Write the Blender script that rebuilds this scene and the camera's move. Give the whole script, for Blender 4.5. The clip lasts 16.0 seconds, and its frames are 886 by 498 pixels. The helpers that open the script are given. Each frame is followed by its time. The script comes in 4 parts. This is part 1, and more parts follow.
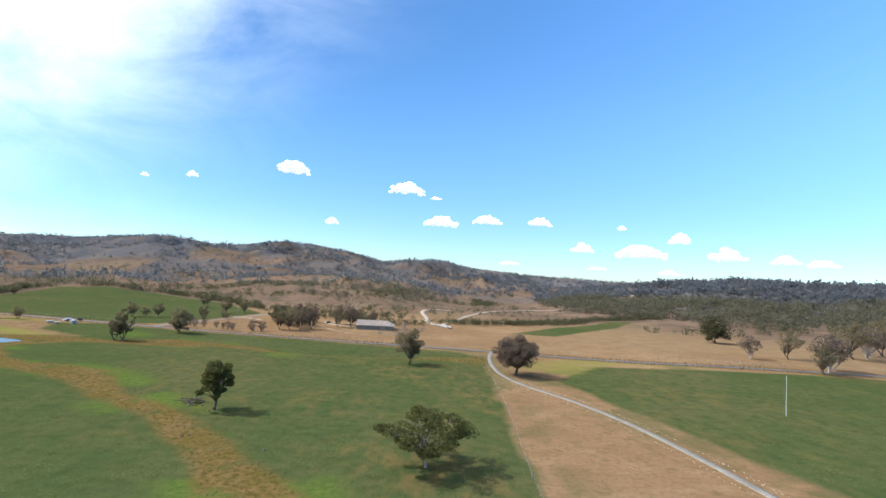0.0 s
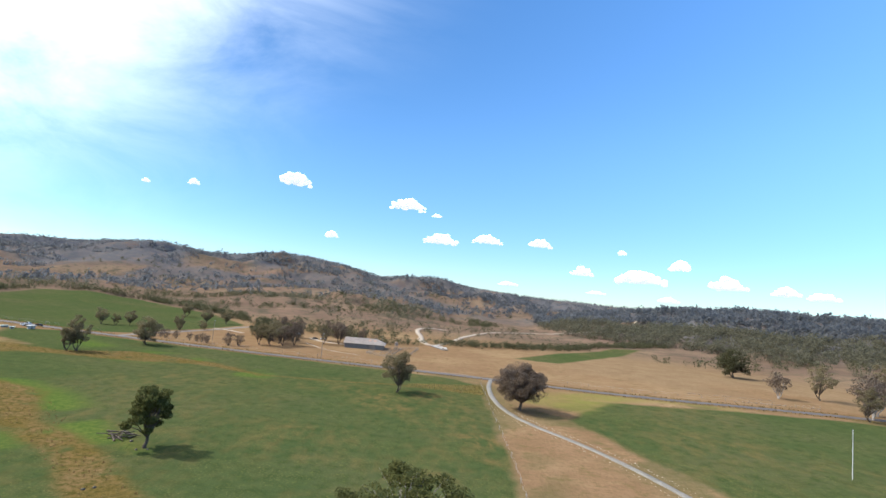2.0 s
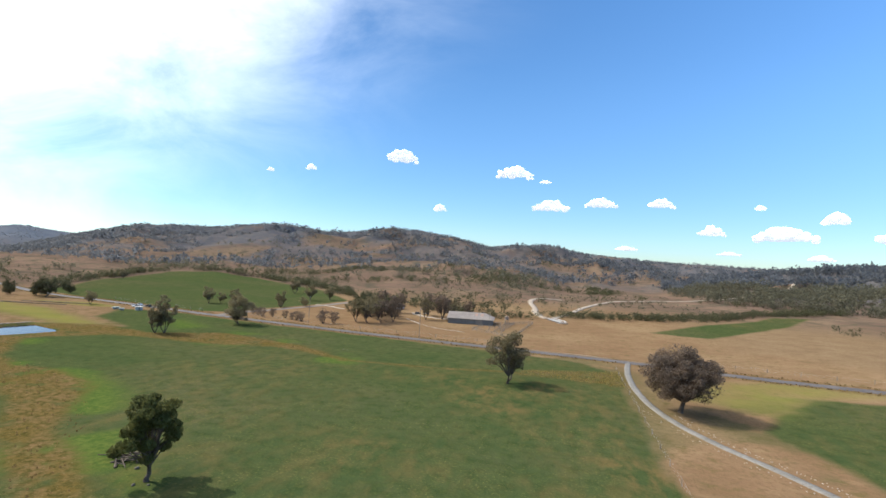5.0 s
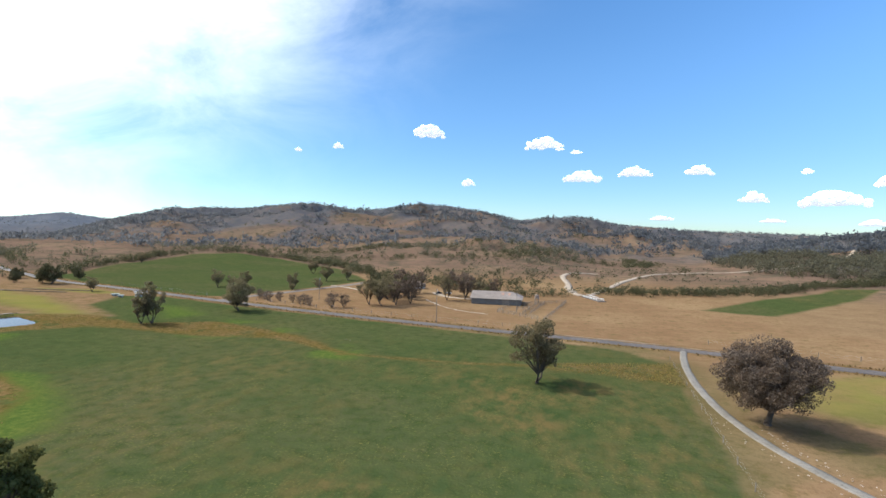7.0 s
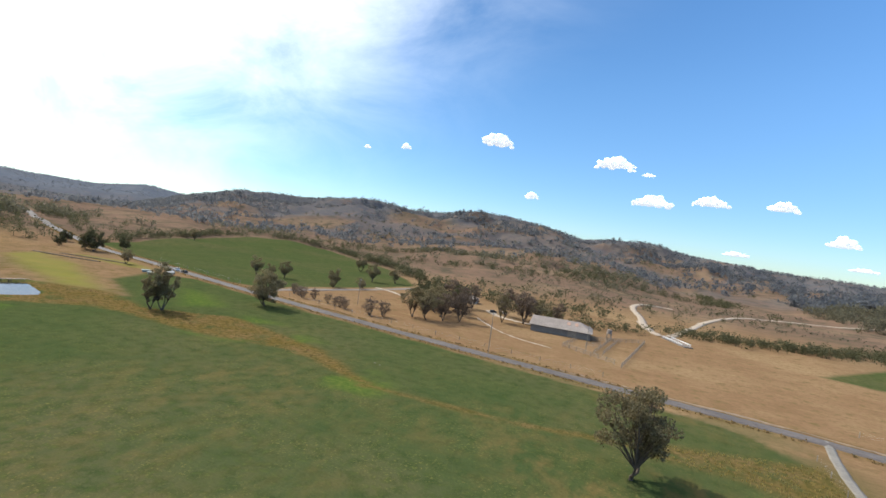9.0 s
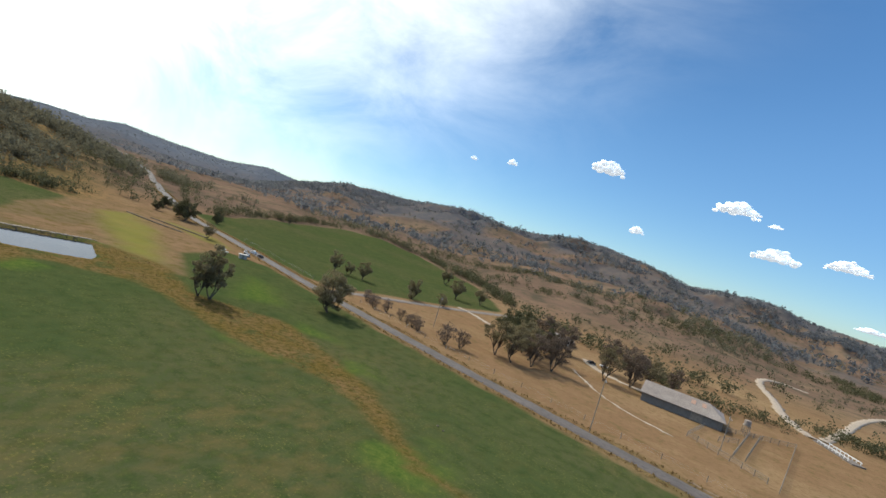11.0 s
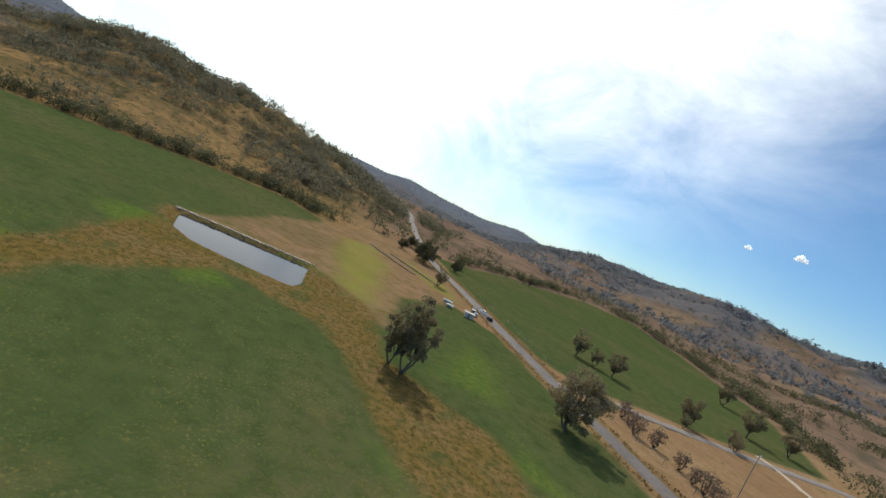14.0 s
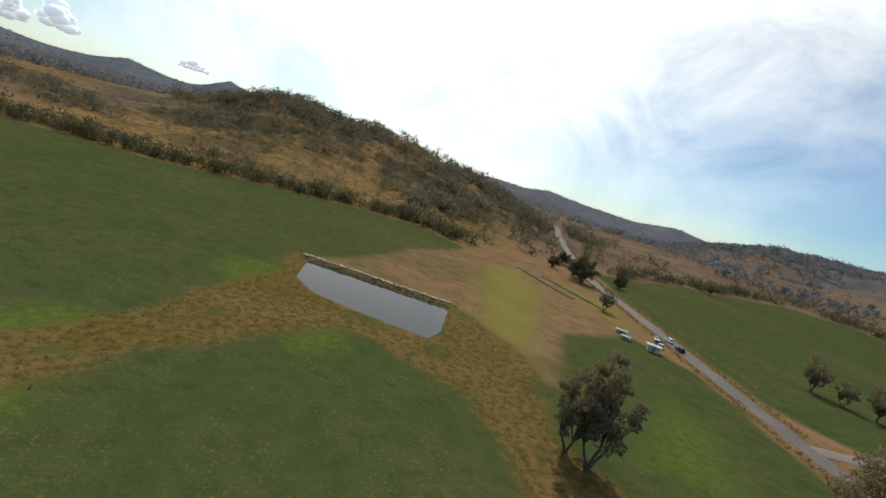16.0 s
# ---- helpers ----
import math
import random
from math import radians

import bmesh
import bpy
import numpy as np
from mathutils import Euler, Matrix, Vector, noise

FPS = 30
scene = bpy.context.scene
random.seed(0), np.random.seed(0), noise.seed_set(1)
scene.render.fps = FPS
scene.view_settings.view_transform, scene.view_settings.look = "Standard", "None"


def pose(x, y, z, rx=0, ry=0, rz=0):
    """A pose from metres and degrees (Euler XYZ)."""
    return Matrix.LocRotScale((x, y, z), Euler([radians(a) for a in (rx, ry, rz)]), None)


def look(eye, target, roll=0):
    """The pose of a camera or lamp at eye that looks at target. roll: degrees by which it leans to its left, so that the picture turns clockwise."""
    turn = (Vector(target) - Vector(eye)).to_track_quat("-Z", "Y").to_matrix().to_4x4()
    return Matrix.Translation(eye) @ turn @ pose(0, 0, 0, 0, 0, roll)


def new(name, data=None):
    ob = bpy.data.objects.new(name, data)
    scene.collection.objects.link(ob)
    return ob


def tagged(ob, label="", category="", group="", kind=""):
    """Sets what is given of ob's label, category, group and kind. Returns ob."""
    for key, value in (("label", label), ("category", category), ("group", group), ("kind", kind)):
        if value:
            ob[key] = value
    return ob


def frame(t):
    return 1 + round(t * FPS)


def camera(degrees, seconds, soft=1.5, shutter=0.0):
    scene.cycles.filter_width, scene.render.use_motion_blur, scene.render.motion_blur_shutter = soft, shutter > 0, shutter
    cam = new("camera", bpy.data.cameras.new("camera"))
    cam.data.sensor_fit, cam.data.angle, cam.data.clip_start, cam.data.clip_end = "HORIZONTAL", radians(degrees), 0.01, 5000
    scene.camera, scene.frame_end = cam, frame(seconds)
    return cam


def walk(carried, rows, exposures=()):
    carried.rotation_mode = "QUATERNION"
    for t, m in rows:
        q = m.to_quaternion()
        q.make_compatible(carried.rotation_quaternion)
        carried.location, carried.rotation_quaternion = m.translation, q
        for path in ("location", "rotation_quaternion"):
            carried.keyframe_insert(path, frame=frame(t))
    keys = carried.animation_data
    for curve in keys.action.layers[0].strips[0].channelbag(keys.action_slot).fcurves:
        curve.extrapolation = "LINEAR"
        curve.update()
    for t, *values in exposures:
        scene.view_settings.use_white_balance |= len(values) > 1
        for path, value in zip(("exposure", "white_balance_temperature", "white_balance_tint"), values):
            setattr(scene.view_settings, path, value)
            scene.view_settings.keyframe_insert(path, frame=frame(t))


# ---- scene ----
cam = camera(83.40, 16.0, soft=1.55)
PATH = [
    (0, look((1.95, -0.62, 40.81), (0.58, 99.18, 47.00), 3.05)),
    (0.5, look((1.31, 6.13, 40.36), (2.70, 105.84, 47.79), -2.70)),
    (1, look((1.83, 12.80, 40.03), (2.58, 112.41, 48.80), -0.51)),
    (1.5, look((1.33, 20.23, 40.08), (3.53, 119.91, 47.73), 1.79)),
    (2, look((2.05, 27.55, 40.21), (0.58, 127.06, 50.04), 5.32)),
    (2.5, look((2.11, 34.17, 39.78), (0.63, 133.50, 51.18), 4.89)),
    (3, look((3.13, 42.49, 39.78), (-4.42, 141.73, 49.46), 11.96)),
    (3.5, look((3.21, 50.96, 39.68), (-8.63, 149.88, 48.41), 9.00)),
    (4, look((2.68, 59.16, 39.37), (-12.97, 157.54, 48.11), 8.68)),
    (4.5, look((1.45, 67.96, 38.61), (-20.87, 165.13, 46.40), 9.85)),
    (4.7, look((0.65, 71.22, 38.34), (-21.61, 168.55, 43.94), 3.27)),
    (6.8, look((-1.61, 104.84, 37.79), (-28.54, 201.09, 34.33), 4.25)),
    (7, look((-2.10, 107.73, 37.67), (-30.56, 203.55, 35.00), 1.42)),
    (7.5, look((-4.21, 114.83, 37.66), (-34.66, 210.01, 33.85), 4.97)),
    (8, look((-8.10, 124.39, 37.03), (-41.37, 218.67, 34.64), 9.59)),
    (8.2, look((-9.27, 128.01, 36.80), (-43.82, 221.84, 35.62), 6.17)),
    (10.3, look((-29.00, 165.27, 39.54), (-78.25, 252.27, 37.22), 13.97)),
    (10.5, look((-30.75, 168.20, 39.52), (-81.09, 254.60, 39.79), 14.94)),
    (11, look((-35.65, 175.80, 38.99), (-90.79, 259.16, 35.83), 16.69)),
    (11.5, look((-39.98, 182.38, 38.09), (-100.51, 261.98, 37.41), 17.61)),
    (12, look((-46.24, 190.06, 36.85), (-114.17, 263.45, 36.36), 26.55)),
    (12.5, look((-56.81, 198.19, 35.60), (-129.08, 267.15, 31.13), 22.83)),
    (13, look((-66.01, 203.42, 34.90), (-146.06, 263.26, 31.38), 18.38)),
    (13.5, look((-72.14, 207.88, 35.07), (-154.28, 264.75, 30.68), 19.61)),
    (14, look((-84.14, 214.25, 33.74), (-171.68, 262.03, 26.27), 25.35)),
    (14.5, look((-91.12, 217.98, 33.38), (-182.46, 258.10, 26.51), 29.97)),
    (15, look((-97.73, 219.80, 33.10), (-192.86, 249.06, 23.37), 32.48)),
    (15.5, look((-104.35, 221.90, 32.78), (-202.03, 240.94, 22.94), 22.72)),
    (16, look((-112.10, 223.08, 32.76), (-208.68, 244.31, 17.87), 17.26)),
]
EXPOSURES = [(0.0, 0.2, 6050, 9), (2.8, 0.18, 6100, 9), (3.6, 0.0, 6150, 9), (4.5, 0.02, 6200, 9), (7.0, 0.02, 6200, 9), (8.2, 0.0, 6300, 9), (10.5, -0.15, 6400, 7), (11.5, -0.46, 6400, 6), (12.3, -0.44, 6400, 6), (14.0, -0.44, 6500, 7), (14.7, -0.47, 6550, 7), (15.5, -0.93, 6750, 7), (16.0, -0.68, 6850, 7)]
walk(cam, PATH, EXPOSURES)

# ---- world, sun ----
SCALE = 1.35  # the plan below is drawn at 1 : 1.35; all things are brought to true size at the end
SUN_EL = 45.5
world = bpy.data.worlds.new("world")
scene.world = world
world.use_nodes = True


def build_sky():
    nt = world.node_tree
    nt.nodes.clear()
    N, L = nt.nodes.new, nt.links.new
    out, bg = N("ShaderNodeOutputWorld"), N("ShaderNodeBackground")
    sky = N("ShaderNodeTexSky")
    sky.sky_type, sky.sun_disc = "NISHITA", False
    sky.sun_elevation, sky.sun_rotation = radians(SUN_EL), radians(92)
    sky.air_density, sky.dust_density, sky.ozone_density, sky.altitude = 1.0, 0.3, 2.4, 600
    co = N("ShaderNodeTexCoord")
    # thin high cloud round the sun: wisps stretched along one direction
    mp = N("ShaderNodeMapping")
    mp.inputs["Rotation"].default_value = (0.35, 0.25, 0.9)
    mp.inputs["Scale"].default_value = (1.2, 3.4, 4.2)
    L(co.outputs["Generated"], mp.inputs["Vector"])
    n1 = N("ShaderNodeTexNoise")
    n1.inputs["Scale"].default_value, n1.inputs["Detail"].default_value, n1.inputs["Roughness"].default_value = 1.5, 7, 0.62
    n1.inputs["Distortion"].default_value = 0.5
    L(mp.outputs[0], n1.inputs["Vector"])
    dot = N("ShaderNodeVectorMath")
    dot.operation = "DOT_PRODUCT"
    e = radians(SUN_EL + 3)
    dot.inputs[1].default_value = (-math.cos(e), 0.02, math.sin(e))
    L(co.outputs["Generated"], dot.inputs[0])
    near = N("ShaderNodeMapRange")
    near.interpolation_type = "SMOOTHERSTEP"
    near.inputs["From Min"].default_value, near.inputs["From Max"].default_value = 0.3, 1.02
    L(dot.outputs["Value"], near.inputs["Value"])
    wisp = N("ShaderNodeMapRange")
    wisp.inputs["From Min"].default_value, wisp.inputs["From Max"].default_value = 0.36, 0.72
    L(n1.outputs["Fac"], wisp.inputs["Value"])
    m1 = N("ShaderNodeMath")
    m1.operation = "MULTIPLY"
    L(near.outputs[0], m1.inputs[0])
    L(wisp.outputs[0], m1.inputs[1])
    glow = N("ShaderNodeMath")
    glow.operation = "POWER"
    L(near.outputs[0], glow.inputs[0])
    glow.inputs[1].default_value = 2.8
    add = N("ShaderNodeMath")
    add.operation, add.use_clamp = "MULTIPLY_ADD", True
    L(m1.outputs[0], add.inputs[0])
    add.inputs[1].default_value = 0.75
    L(glow.outputs[0], add.inputs[2])
    hs = N("ShaderNodeHueSaturation")
    hs.inputs["Saturation"].default_value, hs.inputs["Value"].default_value = 1.2, 2.05
    L(sky.outputs[0], hs.inputs["Color"])
    sep = N("ShaderNodeSeparateXYZ")
    L(co.outputs["Generated"], sep.inputs[0])
    low = N("ShaderNodeMapRange")
    low.interpolation_type = "SMOOTHSTEP"
    low.inputs["From Min"].default_value, low.inputs["From Max"].default_value = -0.02, 0.34
    L(sep.outputs["Z"], low.inputs["Value"])
    tone = N("ShaderNodeMix")
    tone.data_type = "RGBA"
    L(low.outputs[0], tone.inputs["Factor"])
    tone.inputs["A"].default_value, tone.inputs["B"].default_value = (0.58, 0.69, 0.8, 1), (1, 1, 1, 1)
    mul = N("ShaderNodeMix")
    mul.data_type, mul.blend_type = "RGBA", "MULTIPLY"
    mul.inputs["Factor"].default_value = 1.0
    L(hs.outputs[0], mul.inputs["A"])
    L(tone.outputs["Result"], mul.inputs["B"])
    # milky air low under the sun
    milk = N("ShaderNodeMath")
    milk.operation, milk.use_clamp = "SUBTRACT", True
    L(near.outputs[0], milk.inputs[0])
    L(low.outputs[0], milk.inputs[1])
    veil = N("ShaderNodeMath")
    veil.operation, veil.use_clamp = "MULTIPLY_ADD", True
    L(milk.outputs[0], veil.inputs[0])
    veil.inputs[1].default_value = 0.4
    L(add.outputs[0], veil.inputs[2])
    mix = N("ShaderNodeMix")
    mix.data_type = "RGBA"
    L(veil.outputs[0], mix.inputs["Factor"])
    L(mul.outputs["Result"], mix.inputs["A"])
    mix.inputs["B"].default_value = (21.0, 21.6, 22.0, 1)
    L(mix.outputs["Result"], bg.inputs["Color"])
    bg.inputs["Strength"].default_value = 0.1
    L(bg.outputs[0], out.inputs[0])


build_sky()
sun = new("sun", bpy.data.lights.new("sun", "SUN"))
sun.data.energy, sun.data.angle, sun.data.color = 5.0, radians(0.55), (1.0, 0.95, 0.87)
sun.matrix_world = look((-0.993 * math.cos(radians(SUN_EL)), 0.12 * math.cos(radians(SUN_EL)), math.sin(radians(SUN_EL))), (0, 0, 0))

# ---- materials ----
def material(name, rough=0.9):
    m = bpy.data.materials.new(name)
    m.use_nodes = True
    b = m.node_tree.nodes["Principled BSDF"]
    b.inputs["Roughness"].default_value = rough
    b.inputs["Specular IOR Level"].default_value = 0.25
    return m, m.node_tree, b


def noise_node(nt, scale, detail=4, rough=0.6, vec=None, distort=0.0):
    n = nt.nodes.new("ShaderNodeTexNoise")
    n.inputs["Scale"].default_value, n.inputs["Detail"].default_value = scale, detail
    n.inputs["Roughness"].default_value, n.inputs["Distortion"].default_value = rough, distort
    if vec is not None:
        nt.links.new(vec, n.inputs["Vector"])
    return n.outputs["Fac"]


def ramp(nt, fac, lo, hi):
    r = nt.nodes.new("ShaderNodeMapRange")
    r.inputs["From Min"].default_value, r.inputs["From Max"].default_value = lo, hi
    nt.links.new(fac, r.inputs["Value"])
    return r.outputs[0]


def blend(nt, fac, a, b):
    """Mix of two colours, each a socket or a tuple."""
    m = nt.nodes.new("ShaderNodeMix")
    m.data_type = "RGBA"
    if isinstance(fac, float):
        m.inputs["Factor"].default_value = fac
    else:
        nt.links.new(fac, m.inputs["Factor"])
    for key, v in (("A", a), ("B", b)):
        if isinstance(v, tuple):
            m.inputs[key].default_value = (*v, 1)
        else:
            nt.links.new(v, m.inputs[key])
    return m.outputs["Result"]


def bump(nt, bsdf, height, strength, dist):
    b = nt.nodes.new("ShaderNodeBump")
    b.inputs["Strength"].default_value, b.inputs["Distance"].default_value = strength, dist
    nt.links.new(height, b.inputs["Height"])
    nt.links.new(b.outputs[0], bsdf.inputs["Normal"])


def position(nt, scale=None, turn=0.0):
    g = nt.nodes.new("ShaderNodeNewGeometry")
    m = nt.nodes.new("ShaderNodeMapping")
    m.inputs["Scale"].default_value = [v / SCALE for v in scale or (1, 1, 1)]
    m.inputs["Rotation"].default_value = (0, 0, turn)
    nt.links.new(g.outputs["Position"], m.inputs["Vector"])
    return m.outputs[0]


def plain(name, a, b, scale=1.0, rough=0.8, metal=0.0, bumpy=0.0):
    """A surface of two close colours, mottled at two sizes."""
    m, nt, bs = material(name, rough)
    co = nt.nodes.new("ShaderNodeTexCoord").outputs["Object"]
    n1 = noise_node(nt, scale, 5, 0.65, co)
    n2 = noise_node(nt, scale * 9, 3, 0.6, co)
    c = blend(nt, ramp(nt, n1, 0.35, 0.65), a, b)
    c = blend(nt, ramp(nt, n2, 0.5, 0.75), c, tuple(v * 0.7 for v in a))
    nt.links.new(c, bs.inputs["Base Color"])
    bs.inputs["Metallic"].default_value = metal
    if rough >= 0.8:
        bs.inputs["Specular IOR Level"].default_value = 0.1
    if bumpy:
        bump(nt, bs, n2, bumpy, 0.05)
    return m


def leaf_material(name, dark, light, see=0.3):
    m, nt, bs = material(name, 0.75)
    bs.inputs["Specular IOR Level"].default_value = 0.06
    g = nt.nodes.new("ShaderNodeNewGeometry")
    o = nt.nodes.new("ShaderNodeObjectInfo")
    co = nt.nodes.new("ShaderNodeTexCoord").outputs["Object"]
    n = noise_node(nt, 0.55, 3, 0.6, co)
    c = blend(nt, g.outputs["Random Per Island"], dark, light)
    c = blend(nt, ramp(nt, n, 0.3, 0.75), c, tuple((x + y) * 0.5 * k for x, y, k in zip(dark, light, (1.25, 1.05, 0.8))))
    hs = nt.nodes.new("ShaderNodeHueSaturation")
    hs.inputs["Saturation"].default_value = 0.95
    vary = nt.nodes.new("ShaderNodeMapRange")
    vary.inputs["To Min"].default_value, vary.inputs["To Max"].default_value = 0.85, 1.15
    nt.links.new(o.outputs["Random"], vary.inputs["Value"])
    nt.links.new(vary.outputs[0], hs.inputs["Value"])
    nt.links.new(c, hs.inputs["Color"])
    add = nt.nodes.new("ShaderNodeMixShader")
    add.inputs[0].default_value = see
    tr = nt.nodes.new("ShaderNodeBsdfTranslucent")
    nt.links.new(hs.outputs[0], tr.inputs[0])
    nt.links.new(hs.outputs[0], bs.inputs["Base Color"])
    nt.links.new(bs.outputs[0], add.inputs[1])
    nt.links.new(tr.outputs[0], add.inputs[2])
    nt.links.new(add.outputs[0], nt.nodes["Material Output"].inputs["Surface"])
    return m


def ground_material():
    m, nt, bs = material("ground_grass", 1.0)
    bs.inputs["Specular IOR Level"].default_value = 0.0
    p = position(nt)

    def zone(name):
        a = nt.nodes.new("ShaderNodeAttribute")
        a.attribute_name = name
        s = nt.nodes.new("ShaderNodeSeparateColor")
        nt.links.new(a.outputs["Color"], s.inputs[0])
        return [*s.outputs, a.outputs["Alpha"]]

    za, zb, zc = zone("zone_a"), zone("zone_b"), zone("zone_c")
    big, mid = noise_node(nt, 0.018, 4, 0.6, p), noise_node(nt, 0.11, 5, 0.65, p)
    fine, tuft = noise_node(nt, 0.9, 4, 0.7, p), noise_node(nt, 2.6, 3, 0.7, p)
    streak = noise_node(nt, 0.5, 4, 0.65, position(nt, (0.55, 0.3, 1.0), 0.5))
    streak2 = noise_node(nt, 0.3, 4, 0.65, position(nt, (0.3, 0.8, 1.0), -0.08))
    # dry grass of the paddocks
    dry = blend(nt, ramp(nt, mid, 0.35, 0.68), (0.2, 0.12, 0.064), (0.165, 0.098, 0.05))
    dry = blend(nt, ramp(nt, big, 0.45, 0.7), dry, (0.25, 0.165, 0.088))
    dry = blend(nt, ramp(nt, streak2, 0.5, 1.0), dry, (0.265, 0.178, 0.092))
    dry = blend(nt, ramp(nt, fine, 0.48, 0.72), dry, (0.14, 0.088, 0.042))
    dry = blend(nt, ramp(nt, noise_node(nt, 0.28, 5, 0.72, p), 0.53, 0.68), dry, (0.125, 0.088, 0.036))
    straw = blend(nt, ramp(nt, mid, 0.35, 0.65), (0.215, 0.142, 0.078), (0.17, 0.108, 0.058))
    straw = blend(nt, ramp(nt, fine, 0.48, 0.7), straw, (0.14, 0.095, 0.044))
    dry = blend(nt, zc[1], dry, straw)
    # hills: redder, with scrub
    hill = blend(nt, ramp(nt, noise_node(nt, 0.012, 5, 0.65, p), 0.36, 0.62), (0.165, 0.104, 0.07), (0.118, 0.078, 0.053))
    hill = blend(nt, ramp(nt, noise_node(nt, 0.017, 4, 0.6, p), 0.5, 0.64), hill, (0.17, 0.115, 0.072))
    hill = blend(nt, ramp(nt, noise_node(nt, 0.05, 6, 0.7, p), 0.5, 0.62), hill, (0.08, 0.064, 0.042))
    hill = blend(nt, ramp(nt, noise_node(nt, 0.16, 4, 0.7, p), 0.57, 0.66), hill, (0.075, 0.068, 0.038))
    tawny = blend(nt, ramp(nt, noise_node(nt, 0.05, 5, 0.7, p), 0.4, 0.6), (0.215, 0.13, 0.055), (0.12, 0.082, 0.036))
    tawny = blend(nt, ramp(nt, noise_node(nt, 0.3, 4, 0.7, p), 0.5, 0.65), tawny, (0.06, 0.058, 0.022))
    hill = blend(nt, zc[0], hill, tawny)
    dry = blend(nt, zc[0], dry, tawny)
    # wooded ground: haze is put into its blue-grey tone, more so far off
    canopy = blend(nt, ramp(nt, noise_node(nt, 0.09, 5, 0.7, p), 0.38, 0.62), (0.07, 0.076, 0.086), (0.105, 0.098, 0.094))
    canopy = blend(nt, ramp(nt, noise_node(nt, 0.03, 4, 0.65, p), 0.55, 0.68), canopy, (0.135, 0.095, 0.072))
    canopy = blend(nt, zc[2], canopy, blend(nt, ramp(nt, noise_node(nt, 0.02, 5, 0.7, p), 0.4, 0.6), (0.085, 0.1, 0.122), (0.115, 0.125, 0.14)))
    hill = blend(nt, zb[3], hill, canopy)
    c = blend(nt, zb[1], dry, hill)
    # green pasture, thin and browned in patches
    green = blend(nt, ramp(nt, mid, 0.3, 0.7), (0.042, 0.06, 0.021), (0.057, 0.068, 0.024))
    green = blend(nt, ramp(nt, big, 0.46, 0.64), green, (0.07, 0.07, 0.03))
    green = blend(nt, ramp(nt, noise_node(nt, 0.45, 4, 0.75, p), 0.46, 0.62), green, (0.034, 0.049, 0.016))
    green = blend(nt, ramp(nt, fine, 0.5, 0.72), green, (0.065, 0.077, 0.024))
    worn = nt.nodes.new("ShaderNodeMath")
    worn.operation = "MULTIPLY"
    nt.links.new(ramp(nt, streak, 0.43, 0.62), worn.inputs[0])
    nt.links.new(ramp(nt, noise_node(nt, 0.022, 4, 0.65, p), 0.42, 0.62), worn.inputs[1])
    worn2 = nt.nodes.new("ShaderNodeMath")
    worn2.operation = "MULTIPLY"
    nt.links.new(worn.outputs[0], worn2.inputs[0])
    nt.links.new(za[3], worn2.inputs[1])
    green = blend(nt, worn2.outputs[0], green, (0.13, 0.088, 0.034))
    spot = nt.nodes.new("ShaderNodeMath")
    spot.operation = "MULTIPLY"
    nt.links.new(ramp(nt, tuft, 0.56, 0.7), spot.inputs[0])
    nt.links.new(ramp(nt, mid, 0.4, 0.58), spot.inputs[1])
    green = blend(nt, spot.outputs[0], green, (0.13, 0.112, 0.036))
    c = blend(nt, za[0], c, green)
    c = blend(nt, zb[2], c, blend(nt, ramp(nt, fine, 0.38, 0.62), (0.042, 0.08, 0.013), (0.1, 0.125, 0.024)))
    # bare pale earth, mown strip, rough tawny growth
    dirt = blend(nt, ramp(nt, mid, 0.35, 0.7), (0.185, 0.115, 0.062), (0.135, 0.085, 0.043))
    dirt = blend(nt, ramp(nt, fine, 0.5, 0.8), dirt, (0.22, 0.15, 0.085))
    dirt = blend(nt, ramp(nt, noise_node(nt, 0.22, 5, 0.7, p), 0.5, 0.62), dirt, (0.12, 0.082, 0.03))
    c = blend(nt, za[2], c, dirt)
    c = blend(nt, zb[0], c, blend(nt, ramp(nt, mid, 0.3, 0.7), (0.12, 0.135, 0.024), (0.19, 0.16, 0.042)))
    rough = blend(nt, ramp(nt, mid, 0.38, 0.62), (0.115, 0.077, 0.022), (0.15, 0.094, 0.04))
    rough = blend(nt, ramp(nt, fine, 0.42, 0.62), rough, (0.06, 0.05, 0.013))
    rough = blend(nt, ramp(nt, tuft, 0.58, 0.75), rough, (0.2, 0.14, 0.066))
    thin = nt.nodes.new("ShaderNodeMath")
    thin.operation = "MULTIPLY"
    nt.links.new(za[1], thin.inputs[0])
    nt.links.new(ramp(nt, noise_node(nt, 0.16, 4, 0.65, p), 0.3, 0.48), thin.inputs[1])
    c = blend(nt, thin.outputs[0], c, rough)
    nt.links.new(c, bs.inputs["Base Color"])
    bump(nt, bs, fine, 0.7, 0.5)
    return m


M_GROUND = ground_material()
M_ROAD = plain("asphalt", (0.085, 0.07, 0.06), (0.125, 0.103, 0.087), 0.12, 0.78, 0, 0.2)
M_GRAVEL = plain("gravel", (0.165, 0.148, 0.122), (0.235, 0.21, 0.175), 0.25, 0.95, 0, 0.4)
M_PALE = plain("pale_gravel", (0.36, 0.29, 0.22), (0.45, 0.37, 0.29), 0.8, 0.95, 0, 0.5)
M_CLAY = plain("dry_clay", (0.2, 0.14, 0.09), (0.27, 0.195, 0.13), 0.8, 0.95, 0, 0.5)
M_TRACK = plain("pale_dirt", (0.3, 0.235, 0.17), (0.38, 0.31, 0.235), 0.5, 0.95, 0, 0.4)
